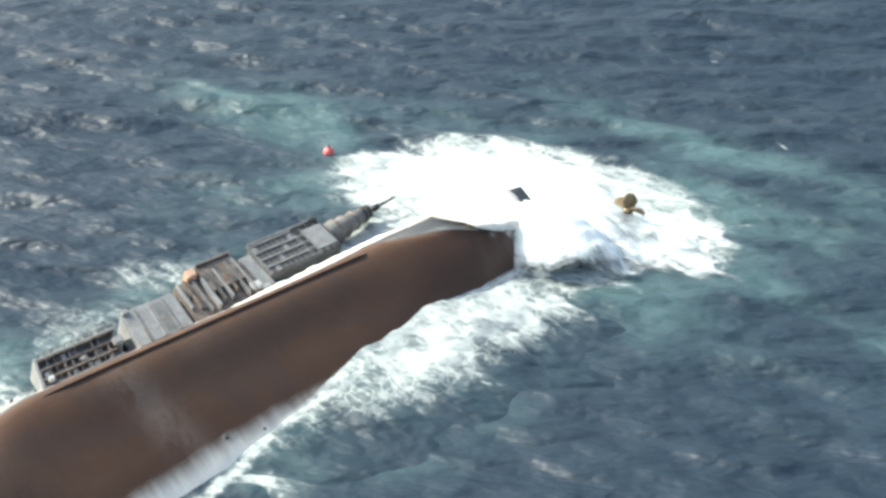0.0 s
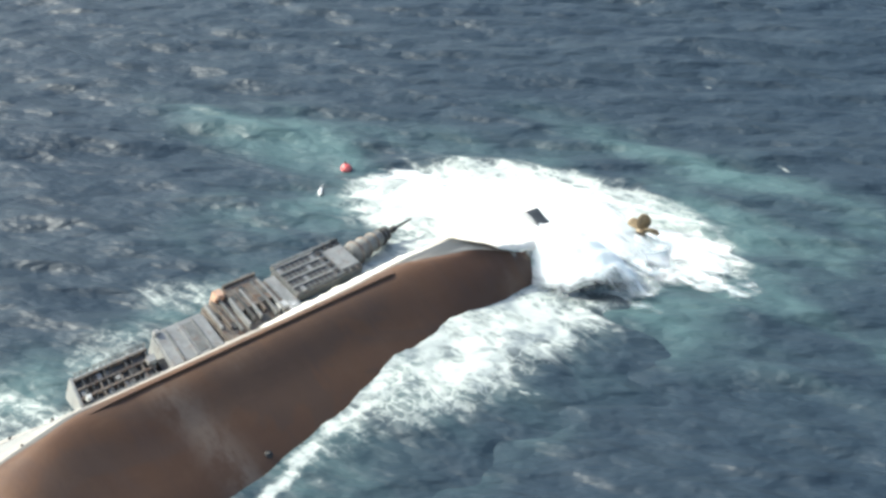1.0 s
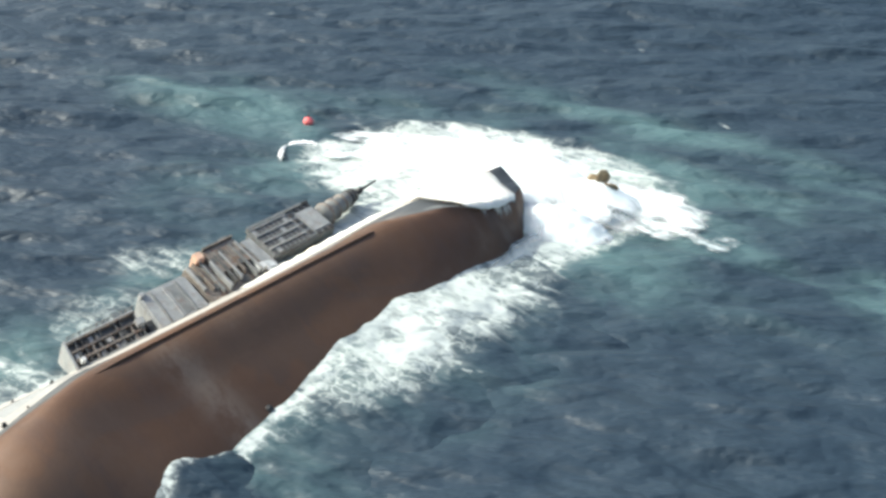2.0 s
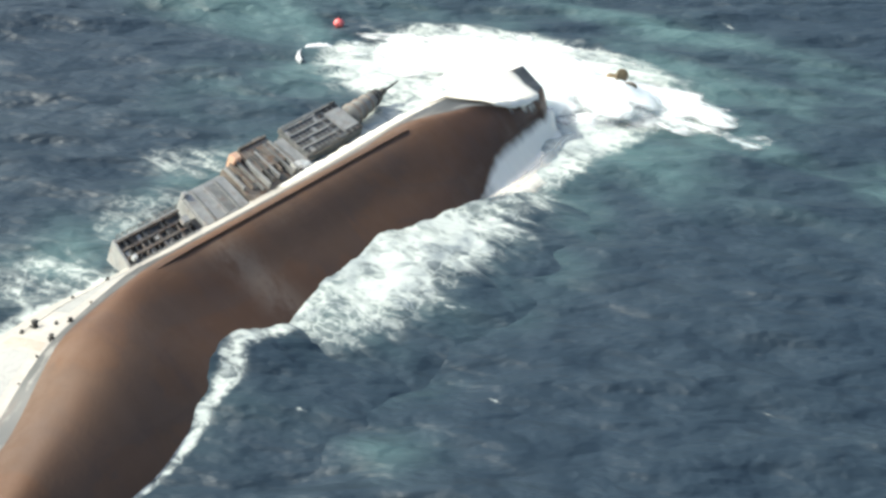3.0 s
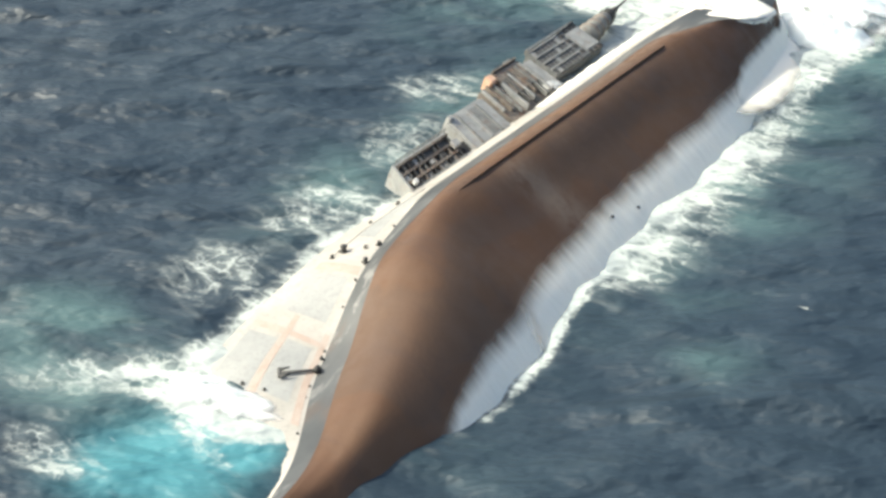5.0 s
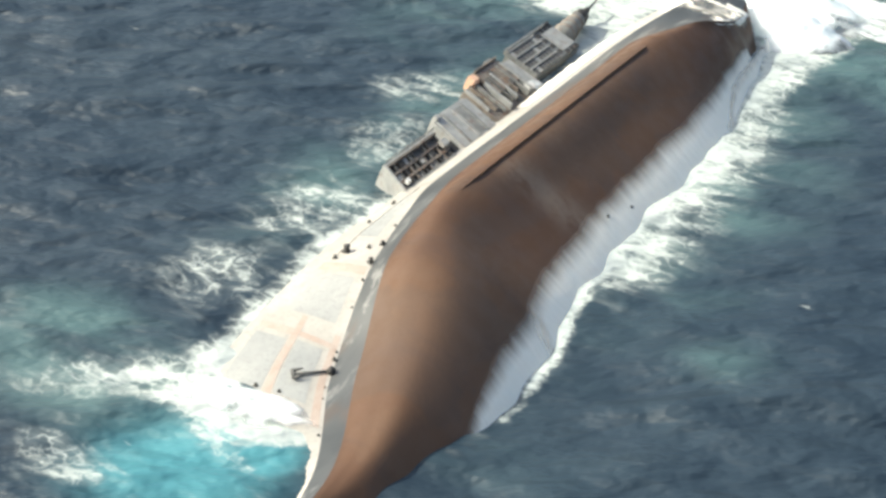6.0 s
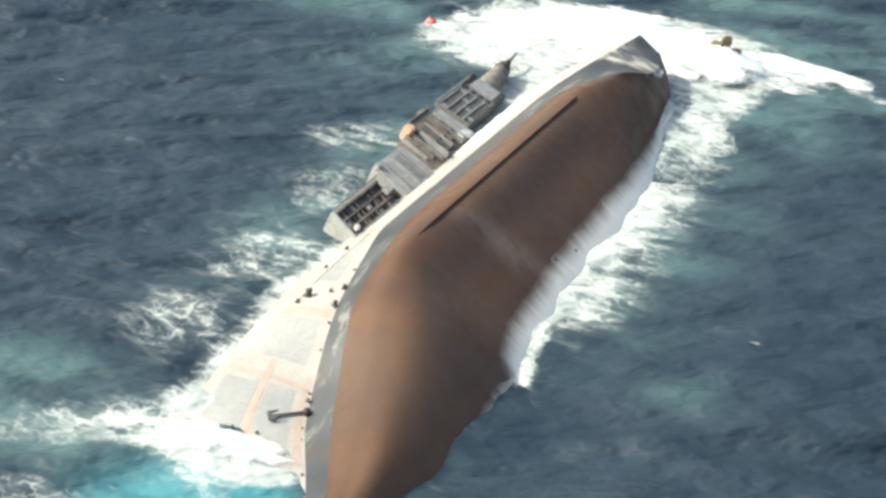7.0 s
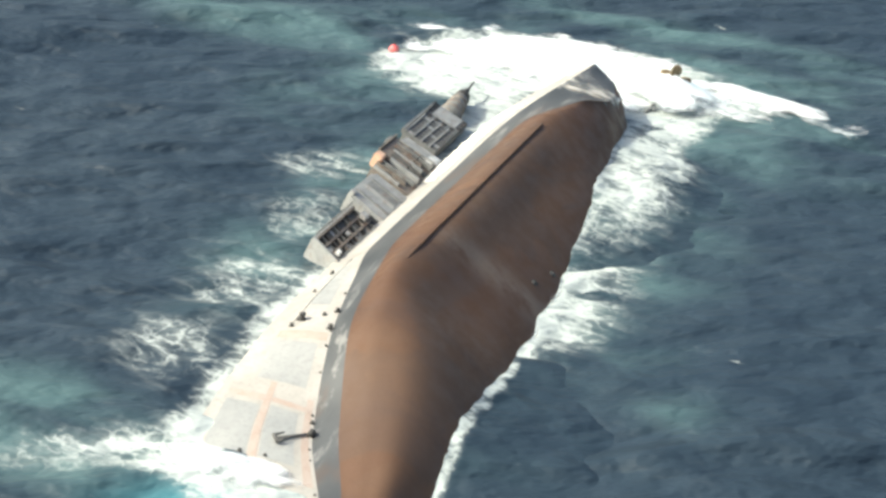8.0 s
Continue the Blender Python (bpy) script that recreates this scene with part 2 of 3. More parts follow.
BILGE = ((-68, 18.7, -0.8), (-60, 16.8, -0.4), (-50, 16.0, 0.6), (-34, 10.4, 3.3), (-16, 4.0, 7.9), (0, 0.0, 9.2), (57, 0.0, 9.3), (75, 3.4, 7.4), (88, 5.0, 4.6), (95, 2.2, 4.2))
BOTTOM_UP = ((-68, 19.0, -2.2), (-60, 17.4, -1.4), (-50, 18.5, 0.1), (-34, 15.5, 3.2), (-16, 10.6, 6.1), (0, 7.5, 4.7), (50, 7.4, 4.4), (72, 7.2, 4.3), (88, 6.2, 2.6), (95, 2.6, 3.2))
BOTTOM = ((-68, 19.3, -3.6), (-60, 18.0, -3.2), (-50, 22.0, -3.6), (-34, 21.8, -1.8), (-16, 20.0, -1.3), (4, 16.8, -1.8), (50, 15.2, -1.8), (72, 11.4, -1.4), (88, 7.6, -1.0), (95, 3.2, 1.0))
KEEL = ((-68, 19.5, -7.5), (-60, 18.4, -7.5), (-50, 24.6, -7.5), (-34, 25.6, -7), (-16, 25.8, -8), (4, 24.5, -9.5), (50, 22, -9.5), (72, 16, -8), (88, 10, -6), (95, 5, -3))

STATIONS = np.linspace(-68, 95, 158)
LINES = [spline(c, STATIONS) for c in (DECK_EDGE, BOOT_UP, BOOT_LOW, BILGE, BOTTOM_UP, BOTTOM, KEEL)]


def across(points, count):
    """A round section through the given points of every station: rows of (stations, count, 2)."""
    p = np.stack(points, 1)
    n = p.shape[1]
    ext = np.concatenate([2 * p[:, :1] - p[:, 1:2], p, 2 * p[:, -1:] - p[:, -2:-1]], 1)
    out = []
    for s in np.linspace(0, n - 1, count):
        k = min(int(s), n - 2)
        f = s - k
        a, b, c, d = (ext[:, k + i] for i in range(4))
        out.append(0.5 * (2 * b + (c - a) * f + (2 * a - 5 * b + 4 * c - d) * f**2 + (3 * b - a - 3 * c + d) * f**3))
    return np.stack(out, 1)


BELLY = across(LINES[2:], 30)
SEA_LEVEL = -0.9
FOAM_SPOTS = ((-12, 112, 33, 16, 6, 0.9), (16, 113, 14, 8, -10, 0.9), (-36, 98, 14, 12, 40, 0.9), (-2, 98, 16, 14, 0, 0.8), (-7, -49, 9, 3.5, 10, 0.9), (2.5, -49, 7, 3.0, 15, 0.8), (-17, 77, 8, 16, 0, 0.9), (-27, 93, 17, 11, 10, 1.0), (15, 96, 7, 13, 0, 0.9), (-17, -46.5, 7, 2.4, 36, 1.6), (14.5, 83, 6, 10, 0, 1.3))
LACE_SPOTS = ((-34, 42, 11, 6, 20, 1.4), (-27, 22, 8, 10, 0, 1.6), (-24, -1, 11, 12, 0, 1.6), (-21, -50, 15, 5.5, 36, 1.4), (-14, -66, 9, 5, 0, 1.6), (-24, -24, 9, 9, 0, 1.8))
AIR_SPOTS = ((5, 108, 58, 32, 0, 1.5), (55, 112, 34, 12, -15, 1.6), (-66, 104, 36, 12, 10, 1.8), (-26, 25, 9, 36, 0, 2.4), (-20, -48, 24, 13, 0, 1.2), (42, -4, 3, 3, 0, 8.0), (10, 146, 46, 8, 0, 2.0), (-46, 78, 15, 18, 0, 2.0))
CLEAR_SPOTS = ((-1, -60, 11, 9, 25, 1.1), (3.5, -53, 7, 6, 25, 0.7))
SIDE_X = spline([(y, x) for y, x, z in DECK_EDGE], np.arange(-60, 96.0))[:, 0]


def near_hull(x, y):
    """How far a place lies outside the hull: on the deck's side, and on the bottom's side."""
    inside = 1 / (1 + np.exp(-(y + 55) / 3)) / (1 + np.exp((y - 88) / 4))
    left = np.interp(y, np.arange(-60, 96.0), SIDE_X) - x
    right = x - np.interp(y, np.arange(-60, 96.0), BELLY_X)
    return left, right, inside


def foam_at(x, y):
    foam, air, clear = np.zeros_like(x), np.zeros_like(x), np.zeros_like(x)
    for spots, field in ((FOAM_SPOTS, foam), (AIR_SPOTS, air), (CLEAR_SPOTS, clear)):
        for cx, cy, rx, ry, turn, edge in spots:
            np.maximum(field, blob(x, y, cx, cy, rx, ry, turn, edge), out=field)
    for cx, cy, rx, ry, turn, edge in LACE_SPOTS:
        np.maximum(foam, 0.58 * blob(x, y, cx, cy, rx, ry, turn, edge), out=foam)
    left, right, inside = near_hull(x, y)
    wash = np.clip((y + 2) / 13, 0, 1)
    foam = np.maximum(foam, inside * np.clip(1.1 - (left - 0.5) / 5.0, 0, 1) * (left > -6) * np.where(y < 0, 1.0, 0.85))
    foam = np.maximum(foam, inside * np.clip(1.1 - (right - 3) / 12, 0, 1) * (right > -4) * 0.8 * wash)
    foam = np.maximum(foam, inside * np.clip(1.3 - np.abs(right - 0.8) / 1.8, 0, 1.0) * np.interp(y, (-60, -40, -30, -20, 4), (0.0, 0.05, 0.5, 0.85, 1.0)))
    air = np.maximum(air, inside * np.clip(1.0 - (right - 8) / 22, 0, 1) * (right > -4) * (0.3 + 0.7 * wash))
    return foam, air, clear


def hollow(x, y):
    """The trough that the rolling hull has left beside it."""
    return -1.9 * blob(x, y, 22, 18, 17, 62, 4, 1.8) - 1.4 * blob(x, y, 26, -50, 8, 10, 10, 1.0) - 1.3 * blob(x, y, 26, -22, 12, 20, 4, 1.2)


def build_sea():
    fine_x, fine_y = np.arange(-150, 130.1, 1.15), np.arange(-130, 330.1, 1.15)
    out = np.array([14, 35, 70, 130, 250, 500, 1000, 2200, 4400], float)
    gx = np.concatenate([-150 - out[::-1], fine_x, 130 + out])
    gy = np.concatenate([-130 - out[::-1], fine_y, 330 + out])
    x, y = np.meshgrid(gx, gy, indexing="ij")
    fade = np.clip(1.5 - np.maximum(np.abs(x + 10) / 260, np.abs(y - 100) / 400), 0, 1)
    calm = 1 - 0.45 * blob(x, y, 0, 20, 45, 90, 0, 1.5)
    z = SEA_LEVEL + swell(x, y) * fade * calm + hollow(x, y)
    sea = mesh_object("water", np.stack([x, y, z], -1).reshape(-1, 3), strip_faces(len(gx), len(gy)), SEA)
    for name, field in zip(("foam", "aeration", "clear"), foam_at(x, y)):
        sea.data.attributes.new(name, "FLOAT", "POINT").data.foreach_set("value", field.ravel().astype(np.float32))
    return tagged(sea, "dark blue choppy open sea with foam and turquoise aerated water", "sea", kind="structure")


def waterline(k):
    """Where the bottom of one station dips into the sea."""
    x, z = BELLY[k, 8:, 0], BELLY[k, 8:, 1]
    dry = z - SEA_LEVEL - hollow(x, np.full_like(x, STATIONS[k]))
    return float(np.interp(0.0, -dry, x))


BELLY_X = np.interp(np.arange(-60, 96.0), STATIONS, [waterline(k) for k in range(len(STATIONS))])
water = build_sea()


# ---- the capsized ship ----
def shell(name, sections, material, parent, label=""):
    n, m = sections.shape[:2]
    verts = np.concatenate([sections[..., :1], np.broadcast_to(STATIONS[:, None, None], (n, m, 1)), sections[..., 1:]], -1)
    return mesh_object(name, verts.reshape(-1, 3), strip_faces(n, m), material, parent, label)


ship = new("capsized_ship")
tagged(ship, "capsized grey naval cargo ship on her side, rusty brown bottom up", "ship")

SIDE = across(LINES[:2], 9)
SIDE[..., 1] += 0.5 * np.sin(np.linspace(0, math.pi, 9))[None, :] * np.clip((2 - STATIONS) / 12, -0.4, 1)[:, None]
shell("topside", SIDE, PALE, ship, "pale sunlit grey hull side with water streaming off")
shell("boot_topping", across(LINES[1:3], 4), GREY, ship, "dark grey band along the waterline paint")
belly = shell("hull_bottom", BELLY, BROWN, ship, "worn red-brown bottom paint")
scour = np.zeros(BELLY.shape[:2])
col = np.linspace(0, 1, BELLY.shape[1])[None, :]
row = STATIONS[:, None]
scour += 0.8 * np.exp(-(((row - (9 + 6 * col)) / 3.2) ** 2)) * np.clip((col - 0.2) * 6, 0, 1)
scour += 0.7 * np.exp(-(((row - 23.5) / 3.0) ** 2)) * np.exp(-(((col - 0.33) / 0.035) ** 2)) * (0.4 + 0.6 * np.sin(row * 2.3) ** 2)
belly.data.attributes.new("scour", "FLOAT", "POINT").data.foreach_set("value", scour.ravel().astype(np.float32))

# the deck, standing upright with its far edge deep under water, and the closing starboard side
FAR = LINES[0] * np.array([0.35, 0.2]) + np.array([2.0, -17.5])
shell("main_deck", across([FAR, LINES[0]], 6), HOUSE, ship)
shell("starboard_side", across([LINES[6], FAR], 5), BROWN, ship)
# flat transom
ring = [(*p[-1], ) for p in (*LINES, FAR)]
mesh_object("transom", [(p[0], 95.0, p[1]) for p in ring], [tuple(range(len(ring)))], GREY, ship, smooth=False)


def side_point(y, s, lift=0.0):
    """A place on the port topside: s runs from 0 at the deck edge to 1 at the boot-topping."""
    k = np.interp(y, STATIONS, np.arange(len(STATIONS)))
    i = min(int(k), len(STATIONS) - 2)
    row = SIDE[i] * (1 - (k - i)) + SIDE[i + 1] * (k - i)
    j = min(int(s * 8), 7)
    p = row[j] * (1 - (s * 8 - j)) + row[j + 1] * (s * 8 - j)
    return Vector((p[0], y, p[1] + lift))


def belly_point(y, s, lift=0.0):
    """A place on the bottom: s runs from 0 at the boot-topping to 1 at the keel; lift is outwards."""
    k = np.interp(y, STATIONS, np.arange(len(STATIONS)))
    i = min(int(k), len(STATIONS) - 2)
    row = BELLY[i] * (1 - (k - i)) + BELLY[i + 1] * (k - i)
    j = min(int(s * 29), 28)
    p = row[j] * (1 - (s * 29 - j)) + row[j + 1] * (s * 29 - j)
    d = Vector(row[j + 1] - row[j]).normalized()
    return Vector((p[0] - d.y * lift, y, p[1] + d.x * lift))


def bilge_keel():
    """A long tapered plate standing off the turn of the bilge."""
    ys = np.linspace(-0.5, 57.5, 60)
    lines = spline(BILGE, ys)
    verts = []
    for y, (x, z) in zip(ys, lines):
        e = min(1.0, (y + 0.5) / 5 + 0.05, (57.5 - y) / 1.5 + 0.25)
        high = 0.34 * e
        verts += [(x - 0.7, y, z - 0.4), (x - 0.15, y, z + high), (x + 0.1 + 0.2 * e, y, z + high), (x + 0.25, y, z - 0.6)]
    faces = list(strip_faces(60, 4)) + [(3, 2, 1, 0), (236, 237, 238, 239)]
    return mesh_object("bilge_keel", verts, faces, BROWN, ship, "long brown bilge keel plate", smooth=False)


bilge_keel()


def side_at(x, y, lift=0.0):
    """The place on the port topside over x and y."""
    k = np.interp(y, STATIONS, np.arange(len(STATIONS)))
    row = SIDE[int(round(k))]
    return Vector((x, y, float(np.interp(x, row[:, 0], row[:, 1])) + lift))


def patch_on_side(name, y0, y1, s0, s1, material, label=""):
    """A painted field on the topside, a few centimetres proud of the plating."""
    ny, ns = 25, 25
    verts = [side_point(y, s, 0.025) for y in np.linspace(y0, y1, ny) for s in np.linspace(s0, s1, ns)]
    return mesh_object(name, verts, strip_faces(ny, ns), material, ship, label)


for y0, y1, s0, s1 in ((-28.5, -20.5, 0.30, 0.86), (-44.5, -33.5, 0.12, 0.46), (-43, -33.0, 0.56, 0.84), (-11, 4, 0.45, 0.8)):
    patch_on_side("grey_paint_field", y0, y1, s0, s1, PATCH, "field of cooler grey paint")
for y0, y1, s0, s1 in ((-46, -28.8, 0.475, 0.545), (-32.6, -31.4, 0.1, 0.47), (-32.4, -31.5, 0.55, 0.95), (-19.8, -18.0, 0.25, 0.96), (-46, -30, 0.9, 0.97)):
    patch_on_side("primer_stripe", y0, y1, s0, s1, PINK, "faded orange primer stripe")


def anchor():
    bm = bmesh.new()
    crown, ring = side_at(-0.4, -39.4, 0.45), side_at(2.9, -36.2, 0.3)
    rod(bm, ring, crown, 0.16, 0.24)
    way = (crown - ring).normalized()
    sideways = Vector((-way.y, way.x, 0)).normalized()
    rod(bm, crown - sideways * 0.85, crown + sideways * 0.85, 0.27)
    for turn in (-1, 1):
        a = crown + sideways * turn * 0.75
        rod(bm, a, a - way * 1.4 + Vector((0, 0, 0.25)), 0.26, 0.08)
    part("anchor", bm, SHADE_AND_GREY, ship, "dark stockless anchor lying on the bow plating", True)
    bm = bmesh.new()
    rod(bm, side_at(3.0, -36.2, 0.1), side_at(3.3, -35.9, 0.75), 0.6, 0.45, 14)
    part("hawse_pipe", bm, DARK, ship, "", True)


anchor()


def fitting(x, y, size):
    """A bollard-like lump with its foot plate on the topside."""
    bm = bmesh.new()
    c = side_at(x, y)
    box(bm, c + Vector((-size, -size * 0.6, -0.1)), c + Vector((size, size * 0.6, 0.12)), 0.03)
    rod(bm, c, c + Vector((0, 0, size * 1.1)), size * 0.5, size * 0.42)
    rod(bm, c + Vector((0, 0, size)), c + Vector((0, 0, size * 1.25)), size * 0.62)
    part("bollard", bm, DARK, ship, "", True)


for x, y, size in ((-9.1, -15.3, 0.8), (-9.9, -17.0, 0.4), (-4.9, -12.6, 0.5), (-3.9, -16.9, 0.55), (-6.4, -13.8, 0.35), (-3.7, -42.9, 0.35), (-0.2, -42.6, 0.3), (2.0, -33.8, 0.35), (-12.6, 1.5, 0.4), (-11.8, -6.0, 0.3)):
    fitting(x, y, size)


def strake(y0, y1, s0, s1, radius):
    """A rubbing strake: a long half-round welded along the plating."""
    bm = bmesh.new()
    ys = np.linspace(y0, y1, 14)
    spots = [side_point(y, s0 + (s1 - s0) * k / 13, 0.02) for k, y in enumerate(ys)]
    for a, b in zip(spots, spots[1:]):
        rod(bm, a, b, radius, radius, 8)
    part("strake", bm, PALE, ship, "", True)


for y0, y1, s0, s1, radius in ((-17, 8, 0.36, 0.6, 0.09),):
    strake(y0, y1, s0, s1, radius)

edge_rng = random.Random(12)
for k in range(9):
    y = -47 + k * 5.2 + edge_rng.uniform(-2.4, 2.4)
    p = side_point(y, 0.975)
    fitting(p.x, y, edge_rng.uniform(0.1, 0.24))


def belly_s(y, x):
    """The share of the girth at which the bottom passes x."""
    k = int(round(np.interp(y, STATIONS, np.arange(len(STATIONS)))))
    return float(np.interp(x, BELLY[k][:, 0], np.linspace(0, 1, BELLY.shape[1])))


for x, y in ((15.0, 24.3), (14.0, 18.5)):
    bm = bmesh.new()
    s0 = belly_s(y, x)
    out = (belly_point(y, s0, 1.0) - belly_point(y, s0)).normalized()
    rod(bm, belly_point(y, s0, -0.1), belly_point(y, s0, 0.14), 0.62, 0.55, 16)
    rod(bm, belly_point(y, s0, 0.1), belly_point(y, s0, 0.3), 0.28, 0.28, 12)
    part("sea_chest", bm, DARK, ship, "dark round sea inlet in the bottom plating", True)


# ---- deckhouses: in their own space x is minus the height over the deck edge and z = 0 is the port wall,
# which faces the sky and rises away from the hull ----
HEEL = Matrix.Translation((-15.0, 0, 0.45)) @ Matrix.Rotation(radians(22), 4, "Y")


def raked(bm):
    """The forward fronts rake aft as they rise; the after ones stand square."""
    for v in bm.verts:
        v.co.y -= v.co.x * 0.32 * min(1.0, max(0.0, (55 - v.co.y) / 47))
    return bm


def house(name, low, high, material, label, bevel=0.25):
    bm = bmesh.new()
    box(bm, low, high, bevel)
    raked(bm)
    ob = part(name, bm, material, ship, label)
    ob.matrix_local = HEEL
    return ob


def add(name, low, high, material, parent, bevel=0.0, label=""):
    bm = bmesh.new()
    box(bm, low, high, bevel)
    raked(bm)
    return part(name, bm, material, parent, label)


def open_gallery():
    """The forward house: beams and posts over a body painted dark for the shade between them, with pipes and hatches on
    it.
    """
    rng = random.Random(3)
    # solid body: the gloom of the open framework is in its dark paint
    body = house("forward_house", (-5.0, 8.2, -12), (0.6, 22, -0.55), SHADE_AND_GREY, "open gallery deckhouse with rails, shade between its beams painted dark")
    for x, mat in ((-4.9, RUSTY), (-3.1, RUSTY), (-1.4, RUSTY), (0.1, HOUSE)):
        add("beam", (x - 0.2, 8.0, -0.7), (x + 0.2, 22.2, 0.15), mat, body, 0.05)
    for k in range(11):
        y = 8.5 + k * 1.3 + rng.uniform(-0.2, 0.2)
        add("post", (-4.9 if k % 3 else -3.1, y - 0.14, -0.7), (0.1, y + 0.14, 0.05), (RUSTY, SHADE_AND_GREY, DARK)[k % 3], body)
    for k in range(14):
        x, y, w = rng.choice((-4.0, -2.3, -0.7)), 9.2 + k * 0.9, rng.uniform(0.35, 0.65)
        add("hatch", (x - w, y - 0.4, -0.6), (x + w, y + 0.4, rng.uniform(-0.35, 0.1)), rng.choice((RUSTY, HOUSE, DARK, LIGHT)), body, 0.06)
    add("front_plate", (-5.5, 7.7, -10), (0.8, 8.2, 0.35), LIGHT, body, 0.06, "light grey front bulkhead")
    add("platform", (-5.7, 8.0, -6), (-5.2, 22.4, -0.3), LIGHT, body, 0.05)
    for k in range(12):
        bm = bmesh.new()
        rod(bm, (-5.3, 8.6 + k * 1.2, 0.0), (-5.5, 8.6 + k * 1.2, 1.0), 0.07, 0.07, 6)
        part("stanchion", raked(bm), HOUSE, body)
    for z in (0.5, 0.95):
        bm = bmesh.new()
        rod(bm, (-5.45, 8.4, z), (-5.45, 22.1, z), 0.06, 0.06, 6)
        part("handrail", raked(bm), HOUSE, body)
    add("locker", (-3.2, 20.9, 0.0), (-1.8, 22.5, 0.8), LIGHT, body, 0.12, "small pale deck locker")
    add("locker", (-1.2, 9.0, 0.0), (-0.4, 9.9, 0.8), WHITE, body, 0.1, "small white deck locker")


def plain_tower():
    body = house("bridge_tower", (-7.2, 24.4, -13), (0.4, 35.0, 0.0), LIGHT, "plain grey slab-sided tower", 0.35)
    add("ledge", (-7.6, 25.0, -10), (-7.0, 34.6, -0.5), LIGHT, body, 0.05)
    for y, mat in ((27.0, HOUSE), (29.6, LIGHT), (32.4, HOUSE)):
        add("pilaster", (-6.6, y - 0.22, -0.05), (0.0, y + 0.22, 0.16), mat, body, 0.04)
    add("panel", (-6.4, 30.2, -0.04), (-0.3, 32.0, 0.06), HOUSE, body, 0.03)
    add("wing", (-2.6, 23.0, -3), (0.2, 24.6, -0.5), DARK, body, 0.08)
    add("fairlead", (-7.4, 24.6, -0.4), (-6.4, 25.8, 0.5), LIGHT, body, 0.15)


def ribbed_house():
    """Two storeys of rust-streaked plating between stout frames, with an orange box at the roof."""
    rng = random.Random(8)
    body = house("midship_house", (-8.4, 35.6, -13), (0.2, 49.8, -0.35), RUSTY, "rust-stained deckhouse with deep frames and an orange box", 0.3)
    upper = add("upper_block", (-9.4, 40.4, -8), (-3.6, 48.4, 0.55), RUSTY, body, 0.3, "brown rusted upper block")
    for k in range(9):
        y = 36.2 + k * 1.45
        x0, x1 = -8.2 + rng.uniform(-0.3, 1.2), -0.2 - rng.uniform(0, 2.6)
        add("rib", (x0, y - 0.2, -0.4), (x1, y + 0.2, 0.3 if y < 40.5 else 0.78), (LIGHT, RUSTY, HOUSE, LIGHT, SHADE_AND_GREY)[k % 5], body, 0.05)
    for k in range(8):
        x, y = rng.uniform(-8.4, -4.4), 41.2 + k * 0.9
        # thin slabs on the wall, coloured dark for the shade of hollows
        add("recess", (x - 0.55, y - 0.4, 0.5), (x + 0.55, y + 0.4, 0.62), SHADE_AND_GREY, upper)
    for x, y, w in ((-2.2, 41.3, 0.9), (-1.4, 44.2, 0.7), (-2.4, 38.4, 0.7), (-2.8, 46.6, 0.8), (-5.4, 37.6, 0.6)):
        add("hatch", (x - w, y - 0.8, -0.4), (x + w, y + 0.8, -0.12), SHADE_AND_GREY, body, 0.05)
    add("orange_box", (-9.6, 38.4, -2), (-7.8, 40.4, 0.85), ORANGE, body, 0.25, "orange primed equipment box")
    add("white_panel", (-2.6, 47.4, -0.35), (-1.3, 49.3, 0.5), WHITE, body, 0.1, "bright white panel")
    add("roof_rail", (-9.8, 41, -0.6), (-9.4, 48.2, 0.9), RUSTY, body, 0.06)
    add("roof_house", (-10.4, 45.6, -3), (-9.2, 47.6, 0.4), HOUSE, body, 0.12)
    add("gallery", (-8.6, 49.8, -8), (-0.8, 52.2, -0.5), LIGHT, body, 0.1, "pale link wall between two deckhouses")


def louvred_block():
    body = house("after_house", (-9.6, 52.4, -14), (-2.6, 67.6, 0.0), HOUSE, "grey after deckhouse with rows of dark openings", 0.25)
    for n, row_x in enumerate((-8.6, -6.9, -5.2, -3.5)):
        add("ledge", (row_x - 0.85, 52.6, -0.05), (row_x - 0.62, 61.4, 0.3), LIGHT, body)
        for k in range(8):
            y = 53.2 + k * 1.06
            if (k * 5 + n * 3) % 7:
                # raised slab whose dark colour stands for the unlit inside
                add("louvre", (row_x - 0.5, y - 0.34, -0.02), (row_x + 0.55, y + 0.3, 0.1), SHADE_AND_GREY, body)
            else:
                add("door", (row_x - 0.5, y - 0.4, -0.02), (row_x + 0.7, y + 0.34, 0.16), LIGHT, body, 0.03)
    add("light_panel", (-8.6, 63.2, -0.04), (-3.6, 67.3, 0.14), LIGHT, body, 0.05, "light grey wall panel")
    for x, y in ((-8.7, 62.3), (-7.1, 62.3), (-5.5, 62.3), (-3.9, 62.3), (-9.2, 64.0), (-9.2, 65.4), (-9.2, 66.8), (-3.0, 63.8), (-3.0, 65.3), (-3.0, 66.8)):
        add("window", (x - 0.42, y - 0.45, -0.02), (x + 0.42, y + 0.45, 0.2), DARK, body, 0.06)
    add("roof_rail", (-10.1, 52.6, -0.8), (-9.6, 67.4, 0.35), HOUSE, body, 0.05)
    add("roof_drum", (-10.2, 65.4, -1.5), (-9.4, 67.6, 0.45), DARK, body, 0.3)


